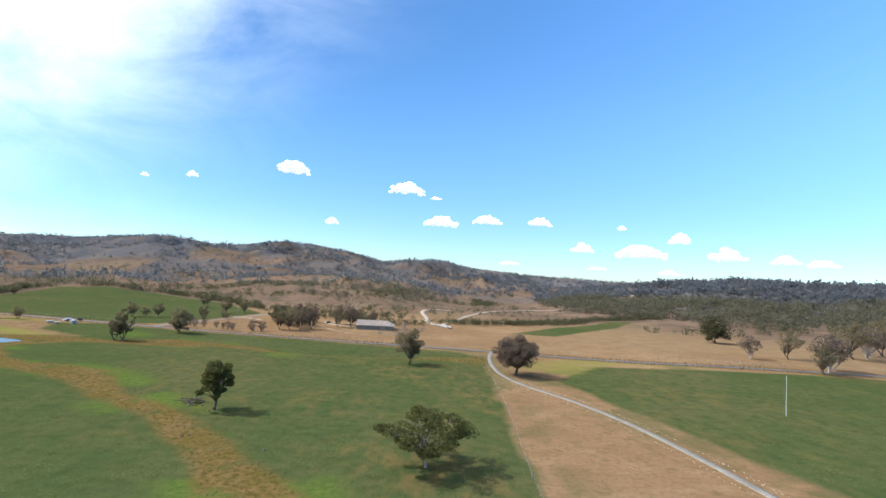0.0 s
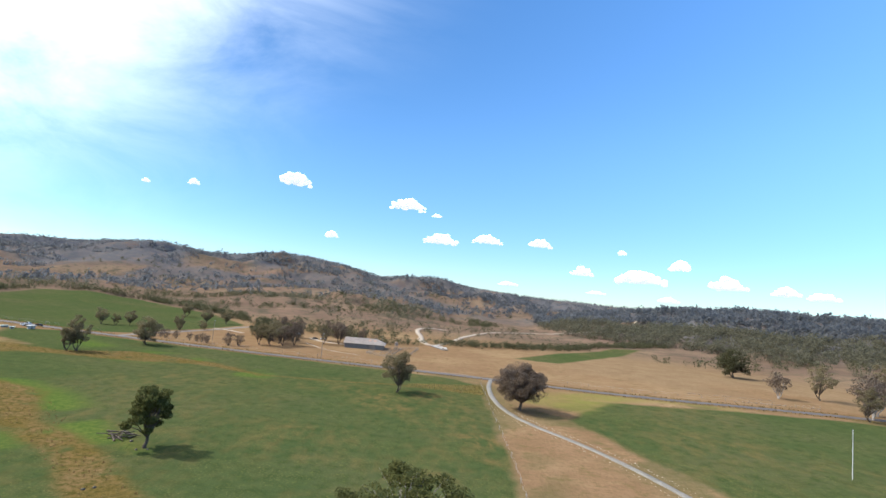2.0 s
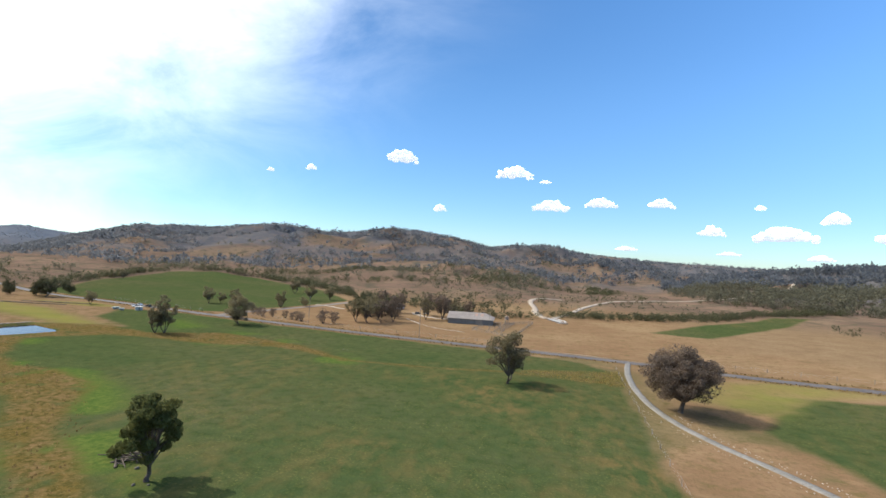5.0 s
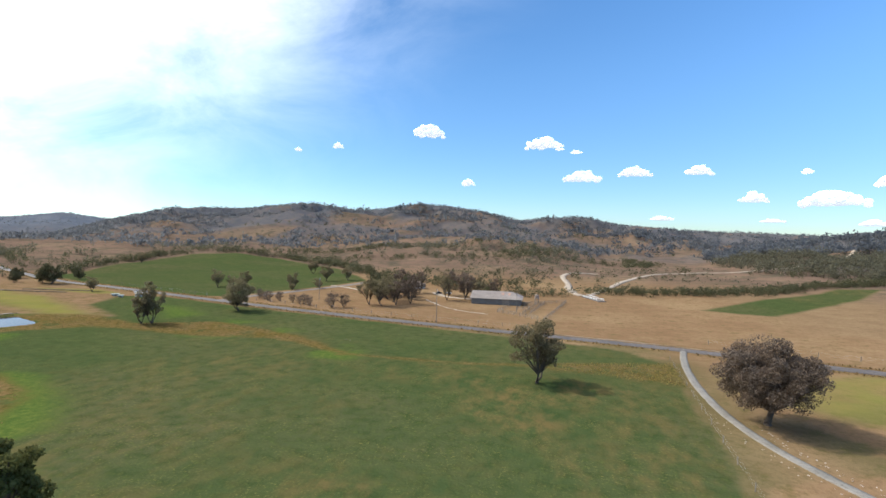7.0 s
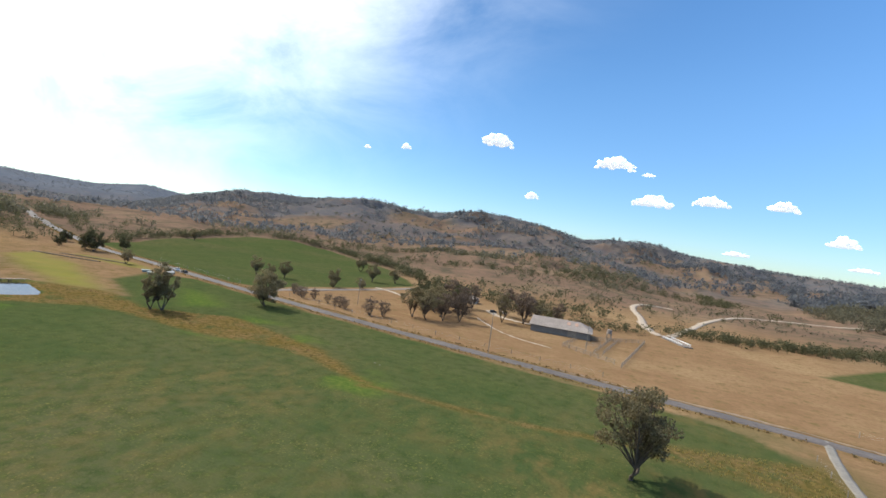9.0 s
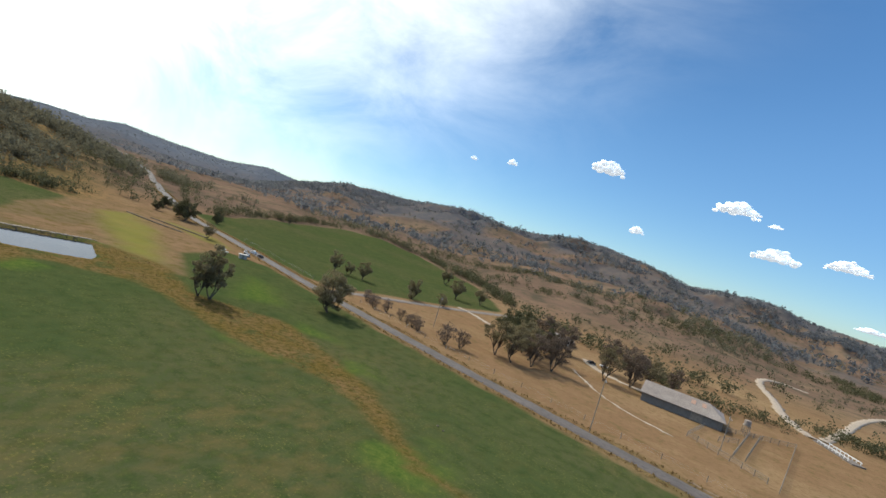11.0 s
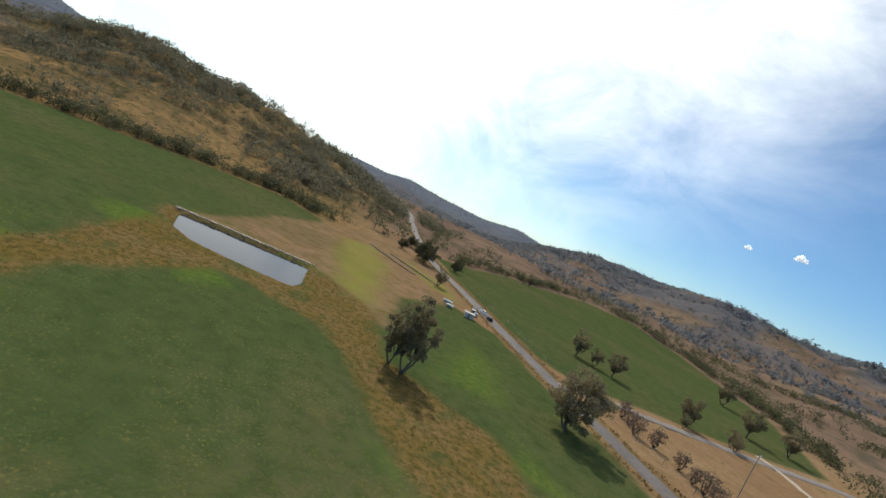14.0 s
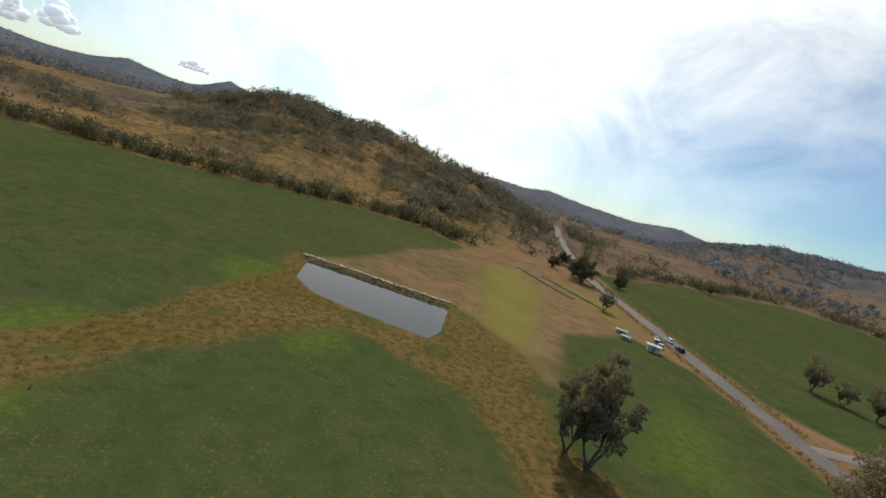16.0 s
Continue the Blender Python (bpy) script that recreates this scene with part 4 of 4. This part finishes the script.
ok = value_noise(lane[:, 0] * 3, lane[:, 1], 14, 44, 2) > 0.42
edge = np.concatenate([(lane + nor * 2.5)[ok], (lane - nor * 2.4)[~ok], (lane - nor * 2.2)[ok][::2]])
edge = edge[(edge[:, 1] < 170) & (edge[:, 1] > 20)] + g.normal(0, 0.42, (((edge[:, 1] < 170) & (edge[:, 1] > 20)).sum(), 2))
stones("lane_windrow", edge, 0.05, 0.14, M_PALE, "pale gravel thrown up along both edges of the lane", 45, 0.45)
stones("field_stones", [(-51, 110), (-47.8, 106.2), (-46.2, 106.8), (-61, 197), (-62.5, 197.6), (-44.5, 89.5), (-43.6, 90.4), (-28, 85)], 0.2, 0.45, M_STONE, "grey stones lying in the pasture", 46)
dam = np.concatenate([np.c_[np.linspace(98, 130, 60), np.linspace(219, 216, 60)], np.c_[np.linspace(109, 140, 60), np.linspace(207, 206, 60)]]) + g.normal(0, 0.5, (120, 2))
stones("paddock_rubble", dam, 0.15, 0.5, M_CLAY, "pale rubble banked round a small dry dam", 47, 0.5)


def tussocks(name, inside, n, box_, size, mat, label, seed):
    """Clumps of rough grass: small sprays of upright blades."""
    g = np.random.default_rng(seed)
    q = g.uniform(box_[:2], box_[2:], (n, 2))
    q = q[inside(q[:, 0], q[:, 1])]
    base = np.c_[q, height(q[:, 0], q[:, 1])]
    per = 5
    a = g.uniform(0, 6.28, (len(q), per))
    s = size * g.uniform(0.5, 1.4, (len(q), per))
    out = np.stack([np.cos(a), np.sin(a)], -1)
    perp = np.stack([-np.sin(a), np.cos(a)], -1)
    lo = base[:, None, :] + np.concatenate([out * 0.1, np.full((*a.shape, 1), -0.05)], -1)
    hi = base[:, None, :] + np.concatenate([out * s[..., None] * 0.6, s[..., None]], -1)
    w = np.concatenate([perp * s[..., None] * 0.3, np.zeros((*a.shape, 1))], -1)
    v = np.stack([lo - w, lo + w, hi + w * 0.5, hi - w * 0.5], 2).reshape(-1, 3)
    return tagged(new(name, mesh_from(name, v, np.arange(len(v)).reshape(-1, 4), [mat])), label, "grass", kind="stuff")


M_TUFT = leaf_material("tawny_grass", (0.135, 0.092, 0.034), (0.225, 0.155, 0.068), 0.5)
M_TUFT_YELLOW = leaf_material("yellow_grass", (0.22, 0.185, 0.055), (0.32, 0.26, 0.09), 0.5)
tussocks("rough_grass", lambda u, v: (signed(u, v, CREEK) < -0.5) & (signed(u, v, POND) > 1), 8000, (-190, 30, 0, 206), 0.17, M_TUFT, "rough tawny grass growing thick along the creek line", 51)
tussocks("corner_grass", lambda u, v: signed(u, v, CORNER) < 0, 3500, (-9, 176, 60, 214), 0.2, M_TUFT_YELLOW, "tall yellow grass by the road corner", 52)
road_pts = resample(ROAD[4:18], 0.5)
vt = np.gradient(road_pts, axis=0)
vt /= np.linalg.norm(vt, axis=1)[:, None]
road_side = np.concatenate([road_pts + np.c_[-vt[:, 1], vt[:, 0]] * k for k in (3.6, -3.8)])


def verge_grass():
    q = road_side + np.random.default_rng(55).normal(0, 0.5, road_side.shape)
    q = q[(to_line(q[:, 0], q[:, 1], LANE) > 3) & (to_line(q[:, 0], q[:, 1], SIDE) > 4) & (to_line(q[:, 0], q[:, 1], [(-14, 229), (34, 221)]) > 2)]
    g = np.random.default_rng(56)
    c = np.c_[q, height(q[:, 0], q[:, 1]) + 0.22]
    v, f = leaf_cards(np.repeat(c, 3, 0) + g.normal(0, 0.2, (3 * len(c), 3)) * (1, 1, 0.4), 0.26, g, -1.5)
    tagged(new("verge_grass", mesh_from("verge_grass", v, f, [M_TUFT])), "dry tawny grass along the road verges", "grass", kind="stuff")


verge_grass()


# ---- farm buildings ----
def hip_roof(length, depth, z0, rise, over=0.5, hip=4.0, thick=0.14):
    bm = bmesh.new()
    a, b = length / 2 + over, depth / 2 + over
    v = [bm.verts.new(c) for c in ((-a, -b, z0), (a, -b, z0), (a, b, z0), (-a, b, z0), (-a + 0.3, 0, z0 + rise), (a - hip, 0, z0 + rise))]
    for f in ((0, 1, 5, 4), (2, 3, 4, 5), (1, 2, 5), (3, 0, 4)):
        bm.faces.new([v[i] for i in f])
    bmesh.ops.recalc_face_normals(bm, faces=bm.faces[:])
    bmesh.ops.solidify(bm, geom=bm.faces[:], thickness=thick)
    return bm


def farm_shed():
    ob = empty("farm_shed", pose(-39, 288.5, z_at(-39, 288.5), 0, 0, 6), "long low farm shed with grey hipped sheet roof in the yard", "shed")
    L, D, H = 20.5, 13.0, 2.4
    for nm, bm in (("wall", box(L, 0.14, H, 0, -D / 2)), ("wall", box(L, 0.14, H, 0, D / 2)), ("wall", box(0.14, D - 0.16, H, -L / 2 + 0.07)), ("wall", box(0.14, D - 0.16, H, L / 2 - 0.07))):
        part(nm, bm, M_WALL, ob)
    roof = part("roof", hip_roof(L, D, H, 2.5, 0.6, 4.5), M_ROOF, ob)
    for k in range(21):
        part("roof_rib", prism([(-D / 2 - 0.4, H + 0.1), (-D / 2 - 0.4, H + 0.17), (-0.1, H + 2.49), (-0.1, H + 2.42)], 0.07), M_ROOF, roof, m=Matrix.Translation((-L / 2 + 0.6 + k * 0.8, 0, 0.06)))
    for px in (-1.5, 1.2):
        part("rusted_patch", prism([(-3.4, H + 1.22), (-3.4, H + 1.3), (-1.4, H + 2.02), (-1.4, H + 1.94)], 1.1), M_RUST, ob, "rusted roof sheet", Matrix.Translation((px + 4, 0, 0.07)))
    part("door", box(3.0, 0.1, 2.2, 4.0, -D / 2 - 0.13), M_TIMBER, ob)
    part("vent", prism([(-0.6, H + 1.6), (0.6, H + 1.6), (0, H + 2.9)], 1.6), M_DARKROCK, ob, m=Matrix.Translation((5.5, 1.2, 0)))
    return ob


farm_shed()


def tank_stand(x, y):
    """A small round water tank on a timber stand."""
    ob = empty("tank_stand", pose(x, y, z_at(x, y), 0, 0, 15), "small galvanised water tank on a timber stand", "water tank")
    for sx in (-0.7, 0.7):
        for sy in (-0.7, 0.7):
            v, f = rod((sx * 1.1, sy * 1.1, -0.3), (sx, sy, 2.0), 0.09, 0.08, 6)
            part("leg", mesh_from("leg", v, f, [M_TIMBER], True), None, ob)
    for s in (-1, 1):
        v, f = rod((-0.74, s * 0.74, 0.3), (0.7, s * 0.7, 1.9), 0.05, 0.05, 5)
        part("brace", mesh_from("brace", v, f, [M_TIMBER]), None, ob)
    part("platform", box(1.9, 1.9, 0.14, 0, 0, 2.0, 0.02), M_TIMBER, ob)
    bm = bmesh.new()
    bmesh.ops.create_cone(bm, cap_ends=True, segments=20, radius1=0.85, radius2=0.85, depth=1.3, matrix=Matrix.Translation((0, 0, 2.79)))
    tank = part("tank", bm, M_ROOF, ob)
    bm = bmesh.new()
    bmesh.ops.create_cone(bm, cap_ends=True, segments=20, radius1=0.9, radius2=0.1, depth=0.25, matrix=Matrix.Translation((0, 0, 3.56)))
    part("lid", bm, M_ROOF, tank)


tank_stand(-23, 295)


def house(x, y, turn, L, D, H, rise, wall, roof, label, name="farmhouse"):
    ob = empty(name, pose(x, y, z_at(x, y), 0, 0, turn), label, "house" if name == "farmhouse" else "shed")
    part("walls", box(L, D, H, bevel=0.03), wall, ob)
    r = part("roof", hip_roof(L, D, H, rise, 0.4, D / 2), roof, ob)
    if name == "farmhouse":
        part("chimney", box(0.7, 0.7, 1.4, -1, 0.8, H + rise - 0.6, 0.03), M_STONE, r)
    for k in (-0.3, 0.3) if H > 2 else ():
        w = part("window", box(1.2, 0.06, 1.1, k * L, -D / 2 - 0.03, 1.0), M_GLASS, ob)
        part("window_frame", box(1.4, 0.05, 0.08, k * L, -D / 2 - 0.04, 0.9), M_WHITE, w)
    part("door", box(min(0.9, L * 0.3), 0.06, min(2.05, H - 0.12), 0, -D / 2 - 0.03, 0.02), M_TIMBER, ob)
    return ob


house(-89, 326, 12, 9.0, 6.4, 2.1, 1.4, M_CREAM, M_ROOF, "pale farmhouse with grey roof half hidden by gums")
house(-176.8, 237.8, 62, 2.5, 1.6, 1.5, 0.2, M_CREAM, M_CREAM, "small cream shed with flat roof beside the road", "shed")
for px, py, a, L in ((-186.5, 235.5, 60, 2.2), (-181.5, 233.6, 45, 1.5)):
    house(px, py, a, L, 1.0, 0.8, 0.22, M_GREENROOF, M_GREENROOF, "low pale green sheet-metal shelter by the parked cars", "shelter")


def vehicle(x, y, turn, paint, label, ute=False):
    ob = empty("car", pose(x, y, z_at(x, y) + (0.1 if to_line(np.array([x]), np.array([y]), ROAD)[0] < 2.5 else 0.0), 0, 0, turn) @ Matrix.Scale(0.96 / SCALE, 4), label, "car", "cars by the road")
    low = [(-2.2, 0.35), (2.15, 0.35), (2.25, 0.6), (2.15, 0.85), (1.0, 0.98), (-2.1, 1.0), (-2.25, 0.7)]
    bm = bmesh.new()
    for s in (-1, 1):
        vs = [bm.verts.new((px, s * 0.88, pz)) for px, pz in low]
    bm.verts.ensure_lookup_table()
    n = len(low)
    bm.faces.new(bm.verts[:n])
    bm.faces.new(bm.verts[n:])
    for i in range(n):
        bm.faces.new((bm.verts[i], bm.verts[(i + 1) % n], bm.verts[n + (i + 1) % n], bm.verts[n + i]))
    bmesh.ops.recalc_face_normals(bm, faces=bm.faces[:])
    bmesh.ops.bevel(bm, geom=bm.edges[:], offset=0.06, segments=2, affect="EDGES")
    body = part("body", bm, paint, ob)
    back = -0.4 if ute else -1.9

    def cabin(z0, z1, inset, grow):
        bm = bmesh.new()
        q = [(0.95 - inset, z0), (0.25, z1), (back + 0.35, z1), (back + inset, z0)]
        for s in (-1, 1):
            for px, pz in q:
                bm.verts.new((px, s * (0.8 + grow - 0.12 * (pz - 0.95)), pz))
        bm.verts.ensure_lookup_table()
        bm.faces.new(bm.verts[:4])
        bm.faces.new(bm.verts[4:])
        for i in range(4):
            bm.faces.new((bm.verts[i], bm.verts[(i + 1) % 4], bm.verts[4 + (i + 1) % 4], bm.verts[4 + i]))
        bmesh.ops.recalc_face_normals(bm, faces=bm.faces[:])
        return bm

    part("windows", cabin(0.95, 1.42, 0.0, 0.0), M_GLASS, ob)
    part("cab_roof", box(abs(0.25 - back - 0.35) + 0.1, 1.45, 0.08, (0.25 + back + 0.35) / 2, 0, 1.41, 0.03), paint, body)
    for px in (-1.35, 1.4):
        for s in (-1, 1):
            bm = bmesh.new()
            bmesh.ops.create_cone(bm, cap_ends=True, segments=14, radius1=0.34, radius2=0.34, depth=0.24, matrix=Matrix.Translation((px, s * 0.8, 0.34)) @ Matrix.Rotation(math.pi / 2, 4, "X"))
            w = part("wheel", bm, M_RUBBER, ob)
            bm = bmesh.new()
            bmesh.ops.create_cone(bm, cap_ends=True, segments=10, radius1=0.19, radius2=0.17, depth=0.05, matrix=Matrix.Translation((px, s * 0.925, 0.34)) @ Matrix.Rotation(math.pi / 2, 4, "X"))
            part("rim", bm, M_SILVER, w)
    for s in (-1, 1):
        part("headlight", box(0.06, 0.34, 0.16, 2.22, s * 0.6, 0.62, 0.02), M_WHITE, body)


vehicle(-181.8, 243.2, 150, M_SILVER, "silver car parked on bare ground beside the road")
vehicle(-184.6, 244.4, 155, M_BLACK, "dark car parked on bare ground beside the road")
vehicle(-187.6, 246.2, 150, M_WHITE, "white utility parked on bare ground beside the road", True)
vehicle(-189.5, 251.0, 168, M_WHITE, "white car standing on the edge of the sealed road")
vehicle(-182.8, 249.3, 168, M_BLACK, "dark car standing on the edge of the sealed road")
vehicle(-66.5, 309.0, 20, M_WHITE, "white utility parked in the farmhouse yard", True)
vehicle(-70.5, 307.0, 60, M_BLACK, "dark car parked in the farmhouse yard")


# ---- fences, poles, bridge ----
def fence(line, label, step=3.0, high=1.25, rails=(0.35, 0.75, 1.15), thick=0.09, wire=False, group=""):
    q = resample([(a, b) for a, b in line for _ in range(3)], step) if len(line) > 2 else np.array(line[0]) + np.linspace(0, 1, max(2, int(np.hypot(*np.subtract(line[1], line[0])) / step) + 1))[:, None] * np.subtract(line[1], line[0])
    ob = empty("fence", pose(q[0][0], q[0][1], z_at(*q[0])), label, "fence", group)
    o = np.array([q[0][0], q[0][1], z_at(*q[0])])
    v, f = rod((0, 0, -0.3), (0, 0, high), thick, thick * 0.85, 6)
    cap = mesh_from("post", v, f, [M_TIMBER], True)
    tops = [np.array([px, py, z_at(px, py)]) - o for px, py in q]
    for t in tops:
        part("post", cap, None, ob, m=Matrix.Translation(t))
    for r in rails:
        v, f = join([rod(a + (0, 0, r), b + (0, 0, r), 0.004 if wire else 0.04, 0.004 if wire else 0.04, 4) for a, b in zip(tops, tops[1:])])
        part("wire" if wire else "rail", mesh_from("rail", v, f, [M_SILVER if wire else M_TIMBER]), None, ob)


YARDS = "weathered timber rails of the stockyard"
for line in ([(-32, 279), (-34, 262)], [(-34, 262), (-18, 251)], [(-24.5, 260), (-22, 292)], [(-22, 262), (-19.5, 292)], [(-11, 301), (-16, 248)], [(-29, 283), (-11, 301)], [(-28, 270), (-24, 276)]):
    fence(line, YARDS, 2.6, 1.4, (0.4, 0.75, 1.1, 1.35), 0.09, group="stockyard fences")
fence([(17, 206), (17, 160), (17.2, 117), (16.2, 80), (16.2, 40)], "timber post and wire fence along the pasture edge", 7.0, 1.1, (0.4, 0.75, 1.05), 0.06, True)
fence([(-220, 267), (-180, 258.5), (-150, 252)], "timber post and wire fence along the road", 8.0, 1.2, (0.4, 0.8, 1.1), 0.08, True)
fence([(-130, 250), (-100, 243.5), (-66, 239), (-36, 235), (-19, 233)], "timber post and wire fence along the dry paddock", 8.0, 1.2, (0.4, 0.8, 1.1), 0.08, True)
fence([(30, 230), (48, 224), (76, 214), (104, 207), (145, 203)], "timber post and wire fence beyond the road", 8.0, 1.2, (0.4, 0.8, 1.1), 0.08, True)


def pole(x, y, high, label, arm=True, mat=M_TIMBER):
    ob = empty("power_pole", pose(x, y, z_at(x, y), 0, 0, 20), label, "pole", "power poles")
    v, f = rod((0, 0, -0.5), (0, 0, high), 0.1 if arm else 0.07, 0.075 if arm else 0.05, 10)
    part("shaft", mesh_from("shaft", v, f, [mat], True), None, ob)
    if arm:
        c = part("crossarm", box(0.12, 2.2, 0.14, 0.16, 0, high - 0.7, 0.02), M_TIMBER, ob)
        for k in (-0.9, 0.0, 0.9):
            v, f = rod((0.16, k, high - 0.56), (0.16, k, high - 0.34), 0.05, 0.03, 8)
            part("insulator", mesh_from("insulator", v, f, [M_WHITE], True), None, c)


pole(-48, 230.6, 11.0, "weathered timber power pole with crossarm beside the road")
pole(-108, 261, 9.5, "thin timber power pole in the dry paddock")
pole(85.5, 124, 9.6, "pale bare pole standing alone in the green field", False, M_CONCRETE)
pole(-27, 262, 8.0, "short timber power pole near the stockyard")


def bridge():
    a, b = np.array([-3.6, 329.0]), np.array([4.2, 312.0])
    mid, d = (a + b) / 2, b - a
    L = float(np.hypot(*d))
    ob = empty("road_bridge", pose(mid[0], mid[1], max(z_at(*a), z_at(*b)) + 0.15, 0, 0, math.degrees(math.atan2(d[1], d[0]))), "pale concrete creek crossing with white side rails", "bridge")
    part("deck", box(L, 3.6, 0.4, 0, 0, -0.2, 0.05), M_DIRTROAD, ob)
    for s in (-1, 1):
        part("rail", box(L * 0.8, 0.14, 0.2, 0, s * 1.7, 0.75, 0.03), M_WHITE, ob)
        for k in range(9):
            part("post", box(0.14, 0.14, 0.6, (k - 4) * L * 0.095, s * 1.7, 0.18), M_WHITE, ob)
    for k in (-0.3, 0.3):
        part("pier", box(0.6, 3.6, 1.6, k * L, 0, -1.7), M_CONCRETE, ob)


bridge()


def log_heap(x, y):
    g = np.random.default_rng(61)
    ob = empty("branch_heap", pose(x, y, z_at(x, y)), "heap of fallen grey branches lying in pasture", "branches")
    for k in range(22):
        a, l = g.uniform(0, 6.28), g.uniform(1.2, 3.8)
        c = np.r_[g.normal(0, 1.1, 2), g.uniform(0.1, 0.9)]
        e = np.array([math.cos(a), math.sin(a), g.uniform(-0.08, 0.25)]) * l / 2
        v, f = rod(c - e, c + e, g.uniform(0.08, 0.2), 0.05, 6)
        v[:, 2] = np.maximum(v[:, 2], 0.03)
        part("branch", mesh_from("branch", v, f, [M_BARK], True), None, ob)


log_heap(-54, 111.5)
for row in ([(-238, 235), (-224, 239), (-208, 243)], [(-244, 228), (-226, 231.5), (-212, 235)]):
    strip("earth_bank", row, 1.1, M_DARKROCK, "low dark earth bank across the bare paddock", "bank", 0.25, 0.2)


# ---- clouds ----
def cloud(az, el, wide, tall, seed, far=3500):
    g = np.random.default_rng(seed)
    a, e = math.radians(az), math.radians(el)
    c = np.array([-30 - far * math.sin(a) * math.cos(e), 100 + far * math.cos(a) * math.cos(e), 29 + far * math.sin(e) + 30])
    W, T = far * math.radians(wide) * 0.82, far * math.radians(tall) * 0.85
    right = np.array([math.cos(a), math.sin(a), 0])
    ahead = np.array([-math.sin(a), math.cos(a), 0])
    bm = bmesh.new()
    n = int(34 + wide * 12)
    turn = Matrix.Rotation(a, 4, "Z")
    bmesh.ops.create_icosphere(bm, subdivisions=3, radius=1, matrix=Matrix.Translation(c - np.array([0, 0, T * 0.2])) @ turn @ Matrix.Diagonal((W * 0.46, W * 0.16, T * 0.17, 1)))
    for k in range(n):
        u = float(np.clip(g.normal(0, 0.38), -0.85, 0.85))
        top = (1 - abs(u) ** 1.5) * g.uniform(0.25, 1.0)
        r = T * g.uniform(0.13, 0.29) * (1 - 0.42 * abs(u))
        q = right * u * W * 0.56 + ahead * g.normal(0, W * 0.12) + np.array([0, 0, -T * 0.32 + top * T * 0.62 + g.normal(0, T * 0.07)])
        m = Matrix.Translation(c + q) @ Matrix.Diagonal((r * 1.25, r * 1.25, r * 0.85, 1))
        bmesh.ops.create_icosphere(bm, subdivisions=2, radius=1, matrix=m)
    for v in bm.verts:
        p = v.co / (T * 0.3)
        v.co += Vector((noise.noise(p), noise.noise(p + Vector((9, 0, 0))), noise.noise(p + Vector((0, 9, 0))))) * T * 0.03
    for f in bm.faces:
        f.smooth = True
    me = bpy.data.meshes.new("cloud")
    bm.to_mesh(me)
    bm.free()
    me.materials.append(M_CLOUD)
    tagged(new("cloud", me), "small white fair-weather cloud in the blue sky", "cloud", "clouds over the hills")


CLOUDS = [(18.1, 11.4, 4.2, 1.8), (4.9, 10.1, 5.1, 1.6), (0.7, 6.4, 4.7, 1.6), (-4.8, 6.8, 4.2, 1.3), (-10.9, 6.8, 3.3, 1.3), (13.4, 5.7, 1.6, 1.0), (-15.8, 3.9, 2.9, 1.3), (-22.0, 3.7, 6.2, 2.0), (-25.9, 5.2, 2.3, 1.6), (-30.3, 3.5, 4.2, 1.8), (-35.2, 3.1, 2.9, 1.2), (-38.0, 2.8, 3.3, 1.0)]
CLOUDS += [(-7.6, 1.9, 2.9, 0.7), (-24.9, 1.5, 2.6, 0.8), (-20.0, 6.3, 1.2, 0.7), (28.4, 9.3, 1.3, 0.8), (32.7, 8.6, 0.9, 0.6), (1.4, 9.1, 1.6, 0.5), (-17.4, 1.7, 2.9, 0.5), (120.6, 1.8, 4.5, 2.6), (117.0, 2.3, 3.0, 3.2), (106.3, 1.9, 3.2, 1.2)]
for k, row in enumerate(CLOUDS):
    cloud(*row, 100 + k)


# ---- true size ----
for ob in list(scene.objects):
    if ob.parent is None and ob.type in ("MESH", "EMPTY"):
        ob.matrix_basis = Matrix.Scale(SCALE, 4) @ ob.matrix_basis
